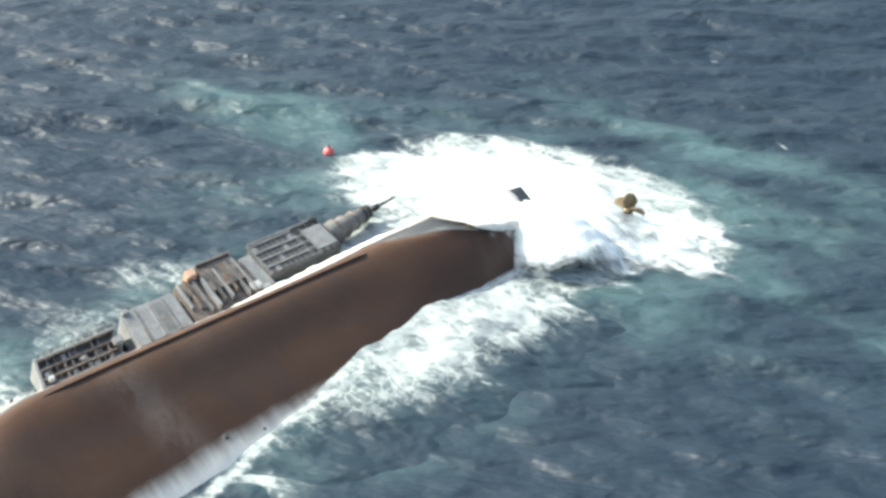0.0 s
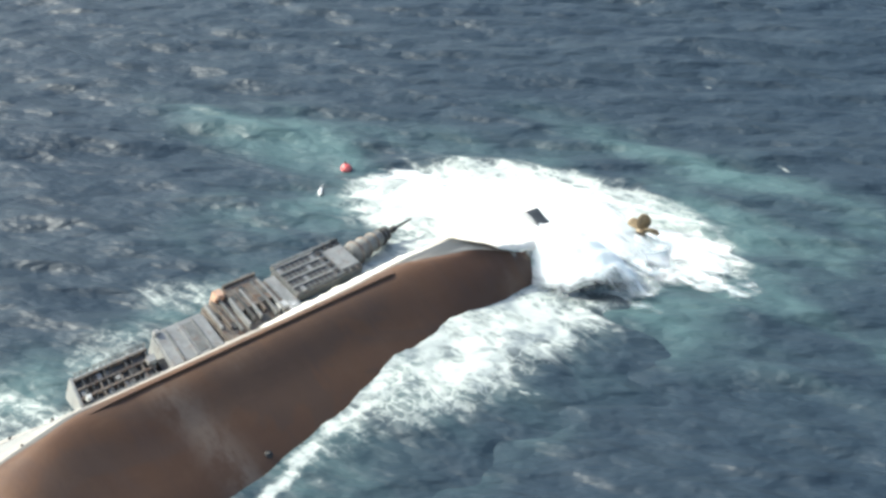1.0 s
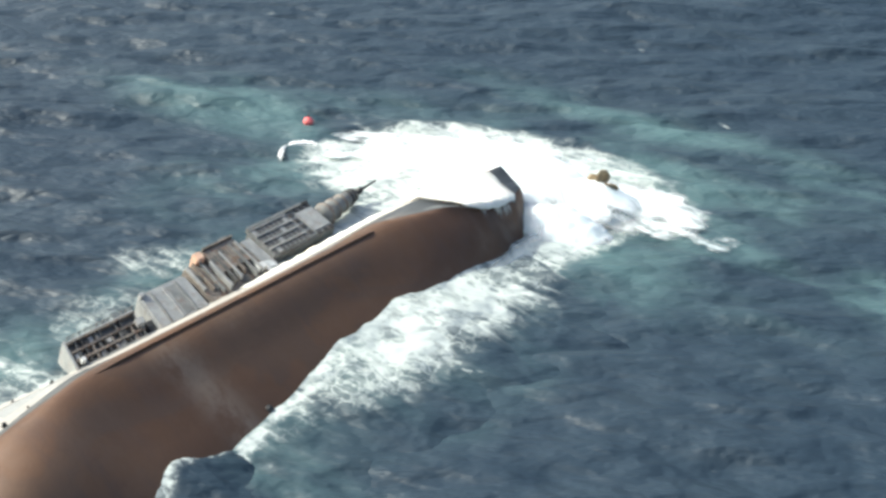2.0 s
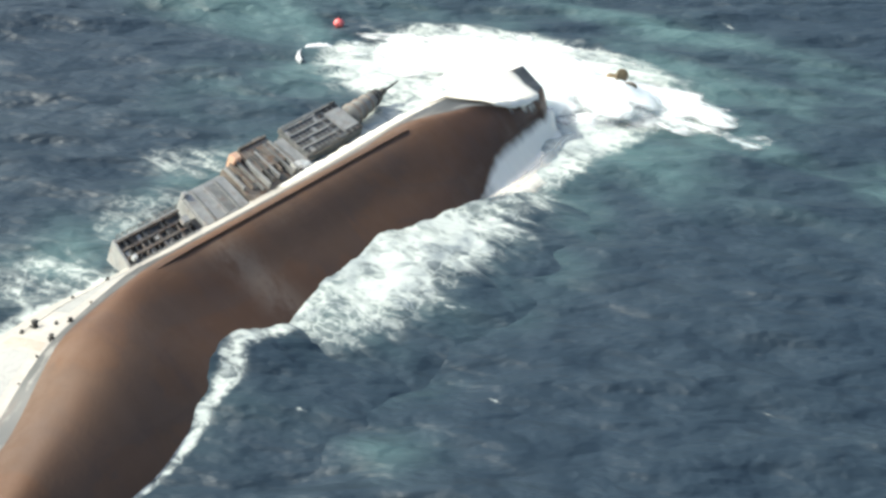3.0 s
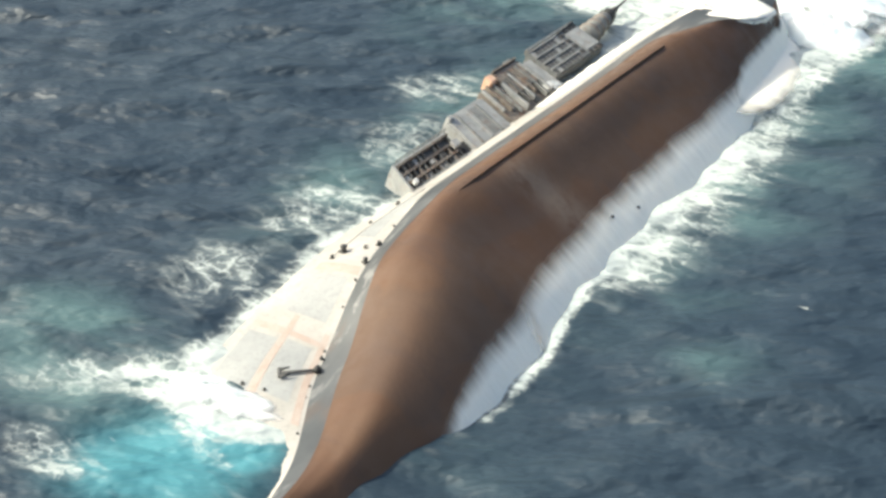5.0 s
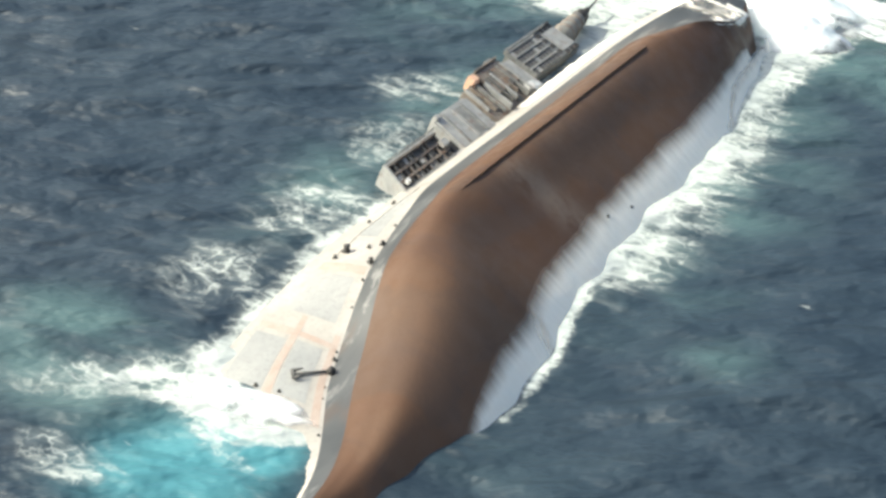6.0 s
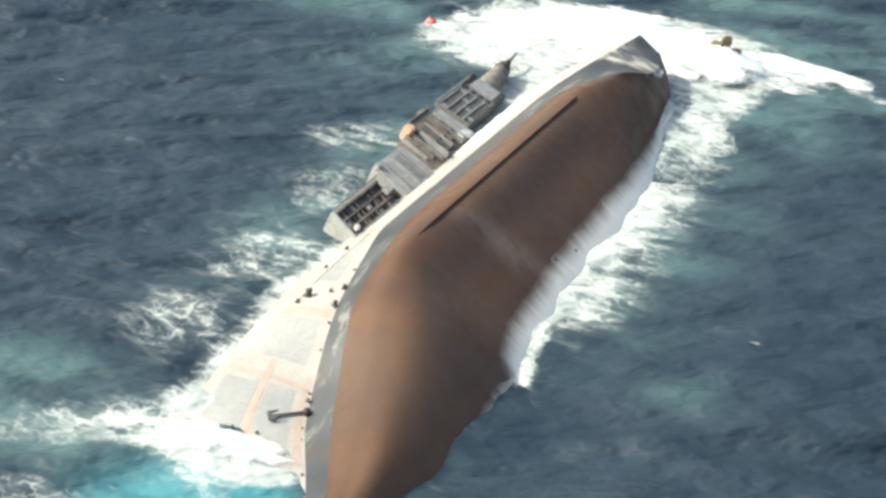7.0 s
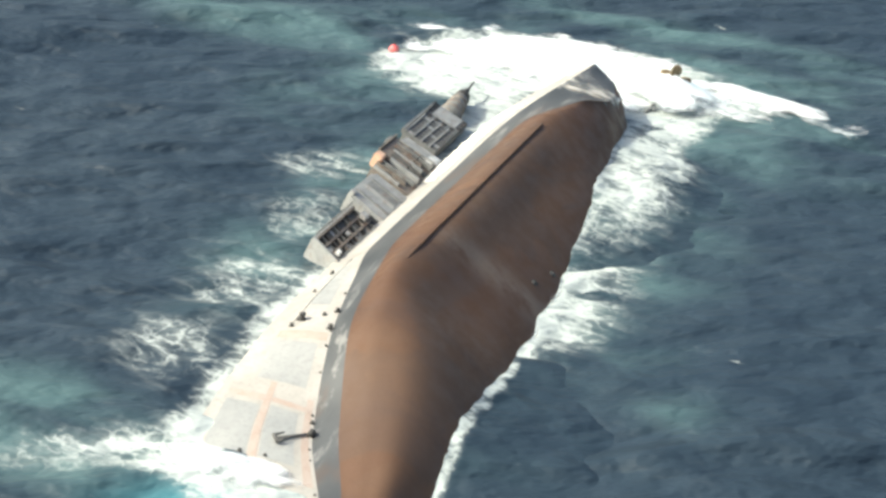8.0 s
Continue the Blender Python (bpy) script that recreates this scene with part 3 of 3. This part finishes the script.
def stack_and_boom():
    bm = bmesh.new()
    rod(bm, (-21.6, 68.2, 1.6), (-22.6, 77.2, 2.2), 2.1, 1.25, 20)
    stack = part("funnel", bm, HOUSE, ship, "dark tapering funnel", True)
    for f in (0.12, 0.38, 0.64, 0.88):
        a = Vector((-21.6, 68.2, 1.6)).lerp(Vector((-22.6, 77.2, 2.2)), f)
        bm = bmesh.new()
        rod(bm, a, a + Vector((-0.05, 0.45, 0.03)), 2.3 - 0.85 * f, 2.3 - 0.85 * f, 20)
        part("funnel_ring", bm, DARK if f > 0.8 else RUSTY, stack, "", True)
    bm = bmesh.new()
    rod(bm, (-22.6, 77.0, 2.2), (-22.75, 78.0, 2.25), 1.4, 1.3, 20)
    part("funnel_cap", bm, DARK, stack, "", True)
    bm = bmesh.new()
    rod(bm, (-22.7, 77.8, 2.2), (-23.4, 85.0, 2.5), 0.36, 0.16)
    boom = part("cargo_boom", bm, DARK, ship, "dark cargo boom stub beyond the funnel", True)
    bm = bmesh.new()
    rod(bm, (-22.9, 79.6, 2.25), (-23.0, 80.6, 2.3), 0.66, 0.52)
    part("boom_collar", bm, DARK, boom, "", True)


open_gallery()
plain_tower()
ribbed_house()
louvred_block()
stack_and_boom()


def propeller():
    """A five-bladed bronze screw behind the stern, with its shaft."""
    bm = bmesh.new()
    rod(bm, (10.6, 107.2, 2.6), (10.6, 109.6, 2.6), 0.75, 0.45, 18)
    hub = part("propeller", bm, BRONZE, ship, "large five-bladed bronze ship propeller", True)
    for k in range(5):
        a = radians(72 * k + 4)
        verts, faces, rows, cols = [], [], 9, 5
        for i in range(rows):
            r = 0.5 + 2.9 * i / (rows - 1)
            wide = 0.25 + 1.05 * math.sin(math.pi * min(1, (i + 1.2) / (rows + 0.6))) ** 0.8
            pitch = radians(62 - 34 * i / (rows - 1))
            for j in range(cols):
                w = (j / (cols - 1) - 0.5) * 2 * wide
                t, ax = w * math.cos(pitch), w * math.sin(pitch)
                verts.append((10.6 + r * math.sin(a) + t * math.cos(a), 108.3 + ax, 2.6 + r * math.cos(a) - t * math.sin(a)))
        blade = mesh_object("blade", verts, strip_faces(rows, cols), BRONZE, hub)
        blade.modifiers.new("thick", "SOLIDIFY").thickness = 0.14
    bm = bmesh.new()
    rod(bm, (10.6, 107.4, 2.6), (7.0, 93, -3.6), 0.38)
    part("propeller_shaft", bm, GREY, ship, "", True)


propeller()


# ---- water in pieces ----
def lumps(x, y, size, seed=0.0):
    return np.array([noise.fractal(Vector((a / size, b / size, seed)), 1.0, 2.0, 5) for a, b in zip(x.ravel(), y.ravel())]).reshape(x.shape)


def foam_mound(name, cx, cy, rx, ry, high, label, seed, step=0.55, turn=0.0, ragged=0.35, rough=0.5, dense=1.35, steep=1.6):
    """A heap of churned white water with a ragged edge that thins out; its origin lies at its middle."""
    gx, gy = np.arange(-rx * 1.5, rx * 1.5, step), np.arange(-ry * 1.5, ry * 1.5, step)
    x, y = np.meshgrid(gx, gy, indexing="ij")
    big, small = lumps(x, y, 8.0, seed), lumps(x, y, 2.2, seed + 7)
    edge = np.sqrt((x / rx) ** 2 + (y / ry) ** 2)
    d = edge + (ragged * big + 0.06 * small) * np.clip(edge * 1.4, 0.15, 1)
    body = np.clip(1.15 - d, 0, 1)
    z = high * np.clip(1 - np.clip(edge + 0.05 * big, 0, 2) ** steep, 0, 1) + rough * (0.55 * small + big) * np.clip(body * 2, 0.1, 1)
    faces = strip_faces(len(gx), len(gy))
    faces = faces[(d.ravel()[faces] < 1.32).all(1)]
    used = np.unique(faces)
    index = np.zeros(x.size, int)
    index[used] = np.arange(len(used))
    verts = np.stack([x, y, z + 0.55 * np.clip(1.3 - d, 0, 1)], -1).reshape(-1, 3)[used]
    ob = mesh_object(name, verts, index[faces], FOAM)
    thick = (dense * np.clip((1.28 - d) / 0.85, 0, 1) - 0.12).ravel()[used]
    ob.data.attributes.new("thickness", "FLOAT", "POINT").data.foreach_set("value", thick.astype(np.float32))
    ob.matrix_world = pose(cx, cy, SEA_LEVEL, 0, 0, turn)
    return tagged(ob, label, "foam", kind="stuff")


surge = foam_mound("stern_surge", -9, 103, 22, 15, 4.6, "tall white surge breaking over the ship's stern", 1.0, rough=0.35)
churn = foam_mound("stern_foam", -8, 109, 36, 16, 1.0, "broad raft of white churned foam", 3.0, 0.8)
tail = foam_mound("foam_tail", 24, 111, 17, 5.5, 0.7, "tongue of white foam trailing off", 5.0, 0.6, -12, 0.6, 0.3, 0.85)


def foam_arc(name, radius, wide, a0, a1, label, seed):
    """A curved breaking crest: a bent ridge of foam that thins towards its ends."""
    gx = np.arange(-radius - wide * 2, radius + wide * 2, 0.35)
    x, y = np.meshgrid(gx, gx, indexing="ij")
    big, small = lumps(x, y, 3.5, seed), lumps(x, y, 1.0, seed + 4)
    turn = np.degrees(np.arctan2(y, x)) % 360
    mid = (turn - (a0 + a1) / 2) / ((a1 - a0) / 2)
    width = wide * np.sqrt(np.clip(1 - mid**2, 0.0, 1)) + 0.01
    d = np.abs(np.hypot(x, y) - radius - 1.2 * big) / width + 0.35 * small
    z = 1.1 * (1 - d) + 0.2 * small
    faces = strip_faces(len(gx), len(gx))
    faces = faces[(d.ravel()[faces] < 1.5).all(1)]
    used = np.unique(faces)
    index = np.zeros(x.size, int)
    index[used] = np.arange(len(used))
    ob = mesh_object(name, np.stack([x, y, z], -1).reshape(-1, 3)[used], index[faces], FOAM)
    ob.data.attributes.new("thickness", "FLOAT", "POINT").data.foreach_set("value", (1.1 * (1.4 - d)).ravel()[used].astype(np.float32))
    return tagged(ob, label, "foam", kind="stuff")


curl = foam_arc("foam_curl", 4.0, 1.0, 60, 260, "curling white breaker beside the stern foam", 8.0)
screw_foam = foam_mound("screw_foam", 9, 107, 11, 8, 3.0, "white water heaped round the propeller", 17.0)
bow_splash = foam_mound("bow_splash", -4, -47.5, 10.5, 3.2, 0.9, "white splash breaking over the sinking bow", 11.0, 0.35, 17, 0.7, 0.5, 0.72)
cascade = foam_mound("cascade", -17.2, 50.5, 2.4, 2.6, 0.3, "white water pouring through the gap between two deckhouses", 23.0, 0.2, 0, 0.6, 0.2, 0.7)
breaker = foam_mound("stern_breaker", 6, 96, 17, 9.5, 6.4, "steep white breaker folding over the ship's stern", 29.0, 0.45, 0, 0.3, 1.1, 1.15, 1.8)


def hull_height(x, y):
    """Height of the bottom plating over places on the sea; far below where there is none."""
    k = np.clip(np.rint(np.interp(y, STATIONS, np.arange(len(STATIONS)))).astype(int), 0, len(STATIONS) - 1)
    z = np.full(x.shape, -50.0)
    for i in np.unique(k):
        spot = k == i
        z[spot] = np.interp(x[spot], BELLY[i][:, 0], BELLY[i][:, 1], -50, -50)
    return np.where((y > -66) & (y < 93), z, -50.0)


def hull_wave(name, seed, high, long, lace, home, near=4):
    """A swell that runs along the bottom plating: dark water with a lacy white front against the hull."""
    gy, gx = np.arange(-long * 1.9, long * 1.9, 0.9), np.concatenate([np.arange(near, 26, 0.55), np.arange(26, 60, 1.2)])
    x, y = np.meshgrid(gx, gy, indexing="ij")
    rough = lumps(x, y, 9.0, seed)
    fine = lumps(x, y, 2.5, seed + 3)
    rise = np.exp(-((y / long) ** 2)) * (1 / (1 + np.exp((x - 24 - 3 * rough) / 11)))
    z = (high + 2.6) * rise - 3.5 + 0.3 * rough * np.sqrt(rise) + 0.15 * fine * rise
    ob = mesh_object(name, np.stack([x, y, z], -1).reshape(-1, 3), strip_faces(len(gx), len(gy)), SEA)
    foam = np.clip(1.4 - (x - 14) / 13.0, 0, 0.95) * np.clip(1.3 - np.abs(y - 5) / long / 1.05, 0, 1)
    foam = np.maximum(foam, np.clip(1.0 - np.abs(x - 15.5) / 2.5, 0, 0.9) * np.clip(1.6 - np.abs(y - 5) / long, 0, 1))
    foam = np.maximum(foam, 0.6 * np.clip(1.3 - (x - 14) / 14, 0, 1) * np.clip(1.8 - np.abs(y - 5) / long, 0, 1))
    foam = foam * lace
    touch = np.clip(1.35 - np.abs(z + home[1] - hull_height(x, y + home[0])) / 1.4, 0, 1)
    foam = np.maximum(foam, touch * np.clip(0.8 + 0.4 * fine, 0, 1))
    air = np.clip(1.3 - (x - 12) / 30, 0, 1) * 0.7 * max(lace, 0.5)
    for key, field in (("foam", foam), ("aeration", air), ("clear", foam * 0)):
        ob.data.attributes.new(key, "FLOAT", "POINT").data.foreach_set("value", field.ravel().astype(np.float32))
    return tagged(ob, "swell with a lacy white front running along the hull", "wave", kind="stuff")


wave_a = hull_wave("hull_wave", 2.0, 4.2, 36, 1.0, (36, 0.2))
wave_b = hull_wave("hull_wave", 6.0, 4.6, 36, 0.9, (64, -0.5))
bow_wave = hull_wave("bow_wave", 9.0, 3.8, 18, 0.0, (-8, 0.4), 9)
bow_swell = hull_wave("bow_wave", 14.0, 3.8, 19, 0.0, (-24, 0.0), 9)
for wave in (bow_wave, bow_swell):
    tagged(wave, "smooth dark swell lifting along the bow", "wave", kind="stuff")


def draining_water():
    """Thin white water in runnels: the plating shows through where the film is thin."""
    n = Nodes("draining_water", 0.8)
    n.colour(n.mix(n.noise(3.0, 5, (0.4, 1.5, 0.4)), (0.89, 0.82, 0.71), (0.96, 0.89, 0.78)))
    n.bsdf.inputs["Subsurface Weight"].default_value = 0.7
    n.bsdf.inputs["Subsurface Radius"].default_value = (2.0, 1.9, 1.8)
    runnel = n.noise(3.0, 7, (0.18, 1.5, 0.18), (0, 0, 0.15), rough=0.62)
    n.bump(runnel, 0.12, 0.4).bump(n.noise(2.5, 4, (0.4, 1.2, 0.4), rough=0.5), 0.3, 0.8)
    streaks = n.sums("SUBTRACT", n.noise(4.5, 7, (0.25, 1.3, 0.25), rough=0.62), 0.5)
    streaks = n.sums("ADD", streaks, n.sums("SUBTRACT", runnel, 0.5))
    thick = n.sums("ADD", n.mask("thickness"), n.sums("MULTIPLY", streaks, 0.42))
    n.join(n.band(thick, 0.05, 1.0), n.bsdf.inputs["Alpha"])
    return n.mat


def hull_sheet(name, ys, tops, full, label, s_end=0.999, lift=0.16):
    """A film of white water on the bottom plating, thin at its upper edge, from x = tops down to the keel."""
    verts, thick, cols = [], [], 22
    for y, top, f in zip(ys, tops, full):
        r = 0.6 * noise.fractal(Vector((y / 9, 0, 5)), 1.0, 2.0, 4)
        for k, s in enumerate(np.linspace(belly_s(y, top - 2.2 - 0.9 * r), s_end, cols)):
            verts.append(belly_point(y, min(s, 0.999), lift))
            thick.append(f * min(1.2, 1.1 * (k / (cols - 1) * 2.4) ** 0.9) - 0.08)
    ob = mesh_object(name, verts, strip_faces(len(ys), cols), FILM)
    ob.data.attributes.new("thickness", "FLOAT", "POINT").data.foreach_set("value", thick)
    return tagged(ob, label, "water", kind="stuff")


FILM = draining_water()
FILM_TOP = ((-37, -20, 0, 20, 60, 82), (23.2, 19.4, 14.6, 12.7, 11.6, 9.0))
FILM_Y = np.linspace(-14, 82, 200)
film = hull_sheet("draining_sheet", FILM_Y, np.interp(FILM_Y, *FILM_TOP), 1.5 * np.clip((FILM_Y + 14) / 6, 0, 1), "thin white film of water draining off the hull")
BOW_Y = np.linspace(-37, -4, 84)
bow_film = hull_sheet("draining_sheet", BOW_Y, np.interp(BOW_Y, *FILM_TOP), 1.5 * np.clip((-4 - BOW_Y) / 6, 0, 1) * np.clip((BOW_Y + 37) / 6, 0, 1), "thin white film of water draining off the bow")
GIRTH = np.concatenate([SIDE, across(LINES[1:3], 4)[:, 1:], BELLY[:, 1:]], 1)


def girth_sheet(name, y0, y1, s0, s1, label, seed, deep=0.55, dense=2.3):
    """Foaming water that pours across the hull from the deck edge to the bottom between two stations."""
    rows, cols = 70, 90
    verts, thick = [], []
    for i, y in enumerate(np.linspace(y0, y1, rows)):
        k = np.interp(y, STATIONS, np.arange(len(STATIONS)))
        j = min(int(k), len(STATIONS) - 2)
        line = GIRTH[j] * (1 - (k - j)) + GIRTH[j + 1] * (k - j)
        run = np.linspace(0, 1, len(line))
        for c, s in enumerate(np.linspace(s0, s1, cols)):
            p = np.array([np.interp(s, run, line[:, n]) for n in (0, 1)])
            q = np.array([np.interp(s + 0.02, run, line[:, n]) for n in (0, 1)])
            d = (q - p) / (np.linalg.norm(q - p) + 1e-6)
            bump = noise.fractal(Vector((p[0] / 5, y / 2.2, seed)), 1.0, 2.0, 4)
            e = math.sin(math.pi * i / (rows - 1)) ** 0.7 * min(1, 0.3 + 4 * c / cols) * min(1, 3.2 * (1 - c / (cols - 1)))
            lift = e * deep * (1 + 0.7 * bump) - 0.06
            verts.append((p[0] - d[1] * lift, y, p[1] + d[0] * lift))
            thick.append(dense * e + 0.5 * bump - 0.25)
    ob = mesh_object(name, verts, strip_faces(rows, cols), FILM)
    ob.data.attributes.new("thickness", "FLOAT", "POINT").data.foreach_set("value", thick)
    return tagged(ob, label, "water", kind="stuff")


AFT_Y = np.linspace(54, 94.5, 130)


def stern_sheet():
    """Water pouring off the after bottom and spreading over the sea beside it with a rounded edge."""
    verts, thick, cols, skirt = [], [], 22, 14
    tops = np.interp(AFT_Y, (54, 64, 72, 80, 88, 94.5), (15.5, 11.0, 8.6, 7.6, 7.0, 4.6))
    for y, top in zip(AFT_Y, tops):
        r = 0.6 * noise.fractal(Vector((y / 9, 3, 5)), 1.0, 2.0, 4)
        ends = min(1.0, (y - 54) / 12, (94.5 - y) / 5)
        k = int(round(np.interp(y, STATIONS, np.arange(len(STATIONS)))))
        low = float(np.interp(-0.6, -BELLY[k][4:, 1], np.linspace(0, 1, BELLY.shape[1])[4:]))
        high = min(belly_s(y, top - 2.2 - 0.9 * r), low - 0.05)
        for n, s in enumerate(np.linspace(high, low, cols)):
            verts.append(belly_point(y, s, 0.2))
            thick.append((1.05 * min(1.0, n / (cols - 1) * 1.8) + 0.35) * ends - 0.35)
        reach = 7.0 * max(0.0, math.sin(math.pi * (y - 54) / 40.5)) ** 0.8 + 0.3
        edge = verts[-1]
        for n in range(1, skirt + 1):
            f = n / skirt
            verts.append((edge[0] + f * reach, y, edge[2] - 1.0 * f - 0.5 * f * f))
            thick.append((1.4 - 1.5 * f ** 2.2) * ends - 0.35)
    ob = mesh_object("draining_sheet", verts, strip_faces(len(AFT_Y), cols + skirt), FILM)
    ob.data.attributes.new("thickness", "FLOAT", "POINT").data.foreach_set("value", thick)
    return tagged(ob, "white sheet of water pouring off the after hull", "water", kind="stuff")


aft_film = stern_sheet()
side_wash = girth_sheet("side_wash", 40, 76, 0.0, 0.15, "white water running down the hull side by the deckhouses", 33.0)
overwash = girth_sheet("overwash", 75.5, 92, 0.0, 0.5, "white water pouring across the after hull", 21.0, 0.6)

streaks = girth_sheet("stern_streaks", 78.5, 90.5, 0.1, 0.66, "thin streaks of white water running off the stern", 27.0, 0.16, 0.62)


def buoy():
    bm = bmesh.new()
    bmesh.ops.create_uvsphere(bm, u_segments=24, v_segments=14, radius=1.05)
    for v in bm.verts:
        v.co.z *= 0.92
    top = new("marker_buoy")
    part("float", bm, RED, top, "", True)
    bm = bmesh.new()
    bmesh.ops.create_cone(bm, cap_ends=True, segments=24, radius1=1.1, radius2=1.1, depth=0.16)
    part("belt", bm, RED, top, "", True)
    bm = bmesh.new()
    rod(bm, (0, 0, 1.0), (0, 0, 1.5), 0.18)
    part("lifting_eye", bm, DARK, top, "", True)
    return tagged(top, "round red plastic marker buoy floating on the water", "buoy")


marker = buoy()


def motions():
    bob = [(0, 0, 0, 0), (1.2, 0.25, 0.3, 0.15), (2.5, -0.2, 0.5, -0.1), (4, 0.2, 0.8, 0.1), (5.5, -0.3, 1.0, -0.15), (7, 0.1, 1.3, 0.1), (8, 0, 1.5, 0.0)]
    walk(water, [(t, pose(dx, dy * -0.6, dz)) for t, dx, dy, dz in bob])
    walk(wave_a, [(t, pose(0, y, z)) for t, y, z in ((0, 57, 0.3), (1.2, 58, 1.0), (2.5, 38, 0.4), (3, 32, 0.3), (4, 24, -1.1), (5.3, 14, -4.5), (6.5, 8, -7), (8, 4, -9))])
    walk(bow_wave, [(t, pose(0, y, z)) for t, y, z in ((0, -20, -5), (1.2, -24, -3.4), (2.3, 3, -0.3), (3, -1, 0.4), (3.5, -9, 0.6), (4.2, -19, 0.2), (4.7, -26, -2.2), (5.3, -30, -6.5), (8, -30, -8))])
    walk(bow_swell, [(t, pose(0, y, z)) for t, y, z in ((0, -36, -8), (5, -36, -7), (6.4, -33, -4.6), (7, -27, -1.4), (7.5, -24, -0.3), (8, -24, 0.1))])
    walk(wave_b, [(t, pose(-1, y, z)) for t, y, z in ((0, 140, -9.5), (4, 122, -8), (5.5, 106, -5), (7, 80, -1.6), (8, 62, -0.4))])
    walk(bow_film, [(t, pose(x, 0, z)) for t, x, z in ((0, 7, -7), (3.5, 6, -6), (4.2, 4, -4), (5.3, 0, 0), (6, 0.9, -0.8), (7, 3.2, -3.0), (8, 6.5, -6.5))])
    walk(film, [(t, pose(x, y, z)) for t, x, y, z in ((0, 2.1, 0, -1.45), (0.6, 3.4, 2, -2.4), (1.2, 5.5, 6, -4.1), (2.3, 5.4, 6, -4.0), (3.2, 3.2, 10, -2.3), (4, 2.0, 8, -1.45), (5.3, 0, 0, 0), (6, 0.7, 0, -0.5), (7, 2.2, 0, -1.55), (7.5, 3.6, 0, -2.6), (8, 5.4, 0, -4.1))])
    walk(aft_film, [(t, pose(x, y, z)) for t, x, y, z in ((0, 5.5, 3, -5.0), (2.0, 4.5, 2, -4.0), (2.5, 2.8, 1, -2.4), (3, 1.7, 0.5, -1.5), (3.5, 0.5, 0, -0.4), (4, 0, 0, 0), (4.7, 0.4, 0, -0.4), (5.5, 2.4, 0, -2.2), (6.2, 4.5, 0, -4.4), (8, 7, 0, -7))])
    walk(surge, [(t, pose(x, y, z)) for t, x, y, z in ((0, -6, 101, 1.4), (1.2, -7, 101.5, 1.4), (2.3, -10, 105, 0), (3.5, -10, 106, -0.6), (4.2, -10, 107, -1.2), (5.5, -11, 109, -2.2), (7, -11, 110, -3.0), (8, -12, 111, -3.2))])
    walk(breaker, [(t, pose(x, y, z)) for t, x, y, z in ((0, 6, 91.5, 0.6), (1.2, 6.5, 90.5, 0.5), (1.9, 8, 95, -3.6), (2.5, 9, 98, -6.5), (4.2, 9, 100.5, -7.5), (5.3, 8, 97, -3.6), (5.8, 8, 97, -3.2), (6.4, 9, 98, -4.2), (7, 11, 103, -7.5), (8, 11, 105, -7.5))])
    walk(churn, [(t, pose(x, y, z, 0, 0, r)) for t, x, y, z, r in ((0, -6, 104, -0.9, 12), (2.5, -9, 108, -0.7, 7), (5.5, -9, 111, -0.8, 3), (8, -9, 112, -0.7, 2))])
    walk(screw_foam, [(t, pose(9, y, z)) for t, y, z in ((0, 104, -2.6), (1, 105, -0.8), (2.5, 106.5, 0.4), (5.5, 107, 0.3), (7, 107, 0.2), (8, 107, 0.3))])
    walk(overwash, [(t, pose(x, y, z)) for t, x, y, z in ((0, 0, 1, 0.35), (1.2, 0, 0.5, 0.4), (2.3, 0, 0, 0.45), (3.5, 0, 0, 0.3), (4.2, 0, 0, 0.05), (5.3, 0.1, 0.3, -0.4), (6.2, 0.1, 0.6, -0.65), (7, 0.1, 1, -0.9), (8, 0.1, 1.4, -1.0))])
    walk(tail, [(t, pose(x, y, SEA_LEVEL + 0.5, 0, 0, -12)) for t, x, y in ((0, 13, 110), (2.5, 21, 111), (5.5, 26, 113), (8, 30, 114))])
    walk(curl, [(t, pose(x, y, z, 0, 0, r)) for t, x, y, z, r in ((0, -44, 93, -2.8, 0), (1.2, -49, 92, -1.6, 5), (2.5, -49, 93, -1.2, 10), (4, -50, 93, -2.4, 14), (5.5, -52, 92, -3.4, 18), (8, -53, 92, -4.5, 20))])
    walk(bow_splash, [(t, pose(x, y, z, 0, 0, 5)) for t, x, y, z in ((0, -4, -47, -1.4), (3.5, -5, -46, -0.9), (5.5, -2.5, -46.5, -0.5), (6.5, -1.5, -46.0, -0.3), (8, -2.5, -46.5, -0.3))])
    walk(cascade, [(t, pose(-17.2, 50.5, z, 0, 14, 0)) for t, z in ((0, -0.1), (2.5, 0.2), (4, 0.1), (6, 0.15), (8, 0.2))])
    walk(marker, [(t, pose(x, y, z, 8 * math.sin(t * 2), 6 * math.cos(t * 1.7))) for t, x, y, z in BUOY])


BUOY = [(0.0, -52.69, 94.85, -0.4), (0.5, -53.94, 96.75, -0.4), (1.0, -54.32, 98.37, -0.4), (1.2, -54.13, 98.3, -0.4), (2.3, -58.68, 106.68, -0.4), (2.5, -57.87, 107.49, -0.4), (3.0, -55.49, 107.04, -0.4), (7.0, -47.94, 96.74, -0.4), (7.5, -48.41, 101.25, -0.4), (8.0, -46.88, 99.32, -0.4)]
motions()
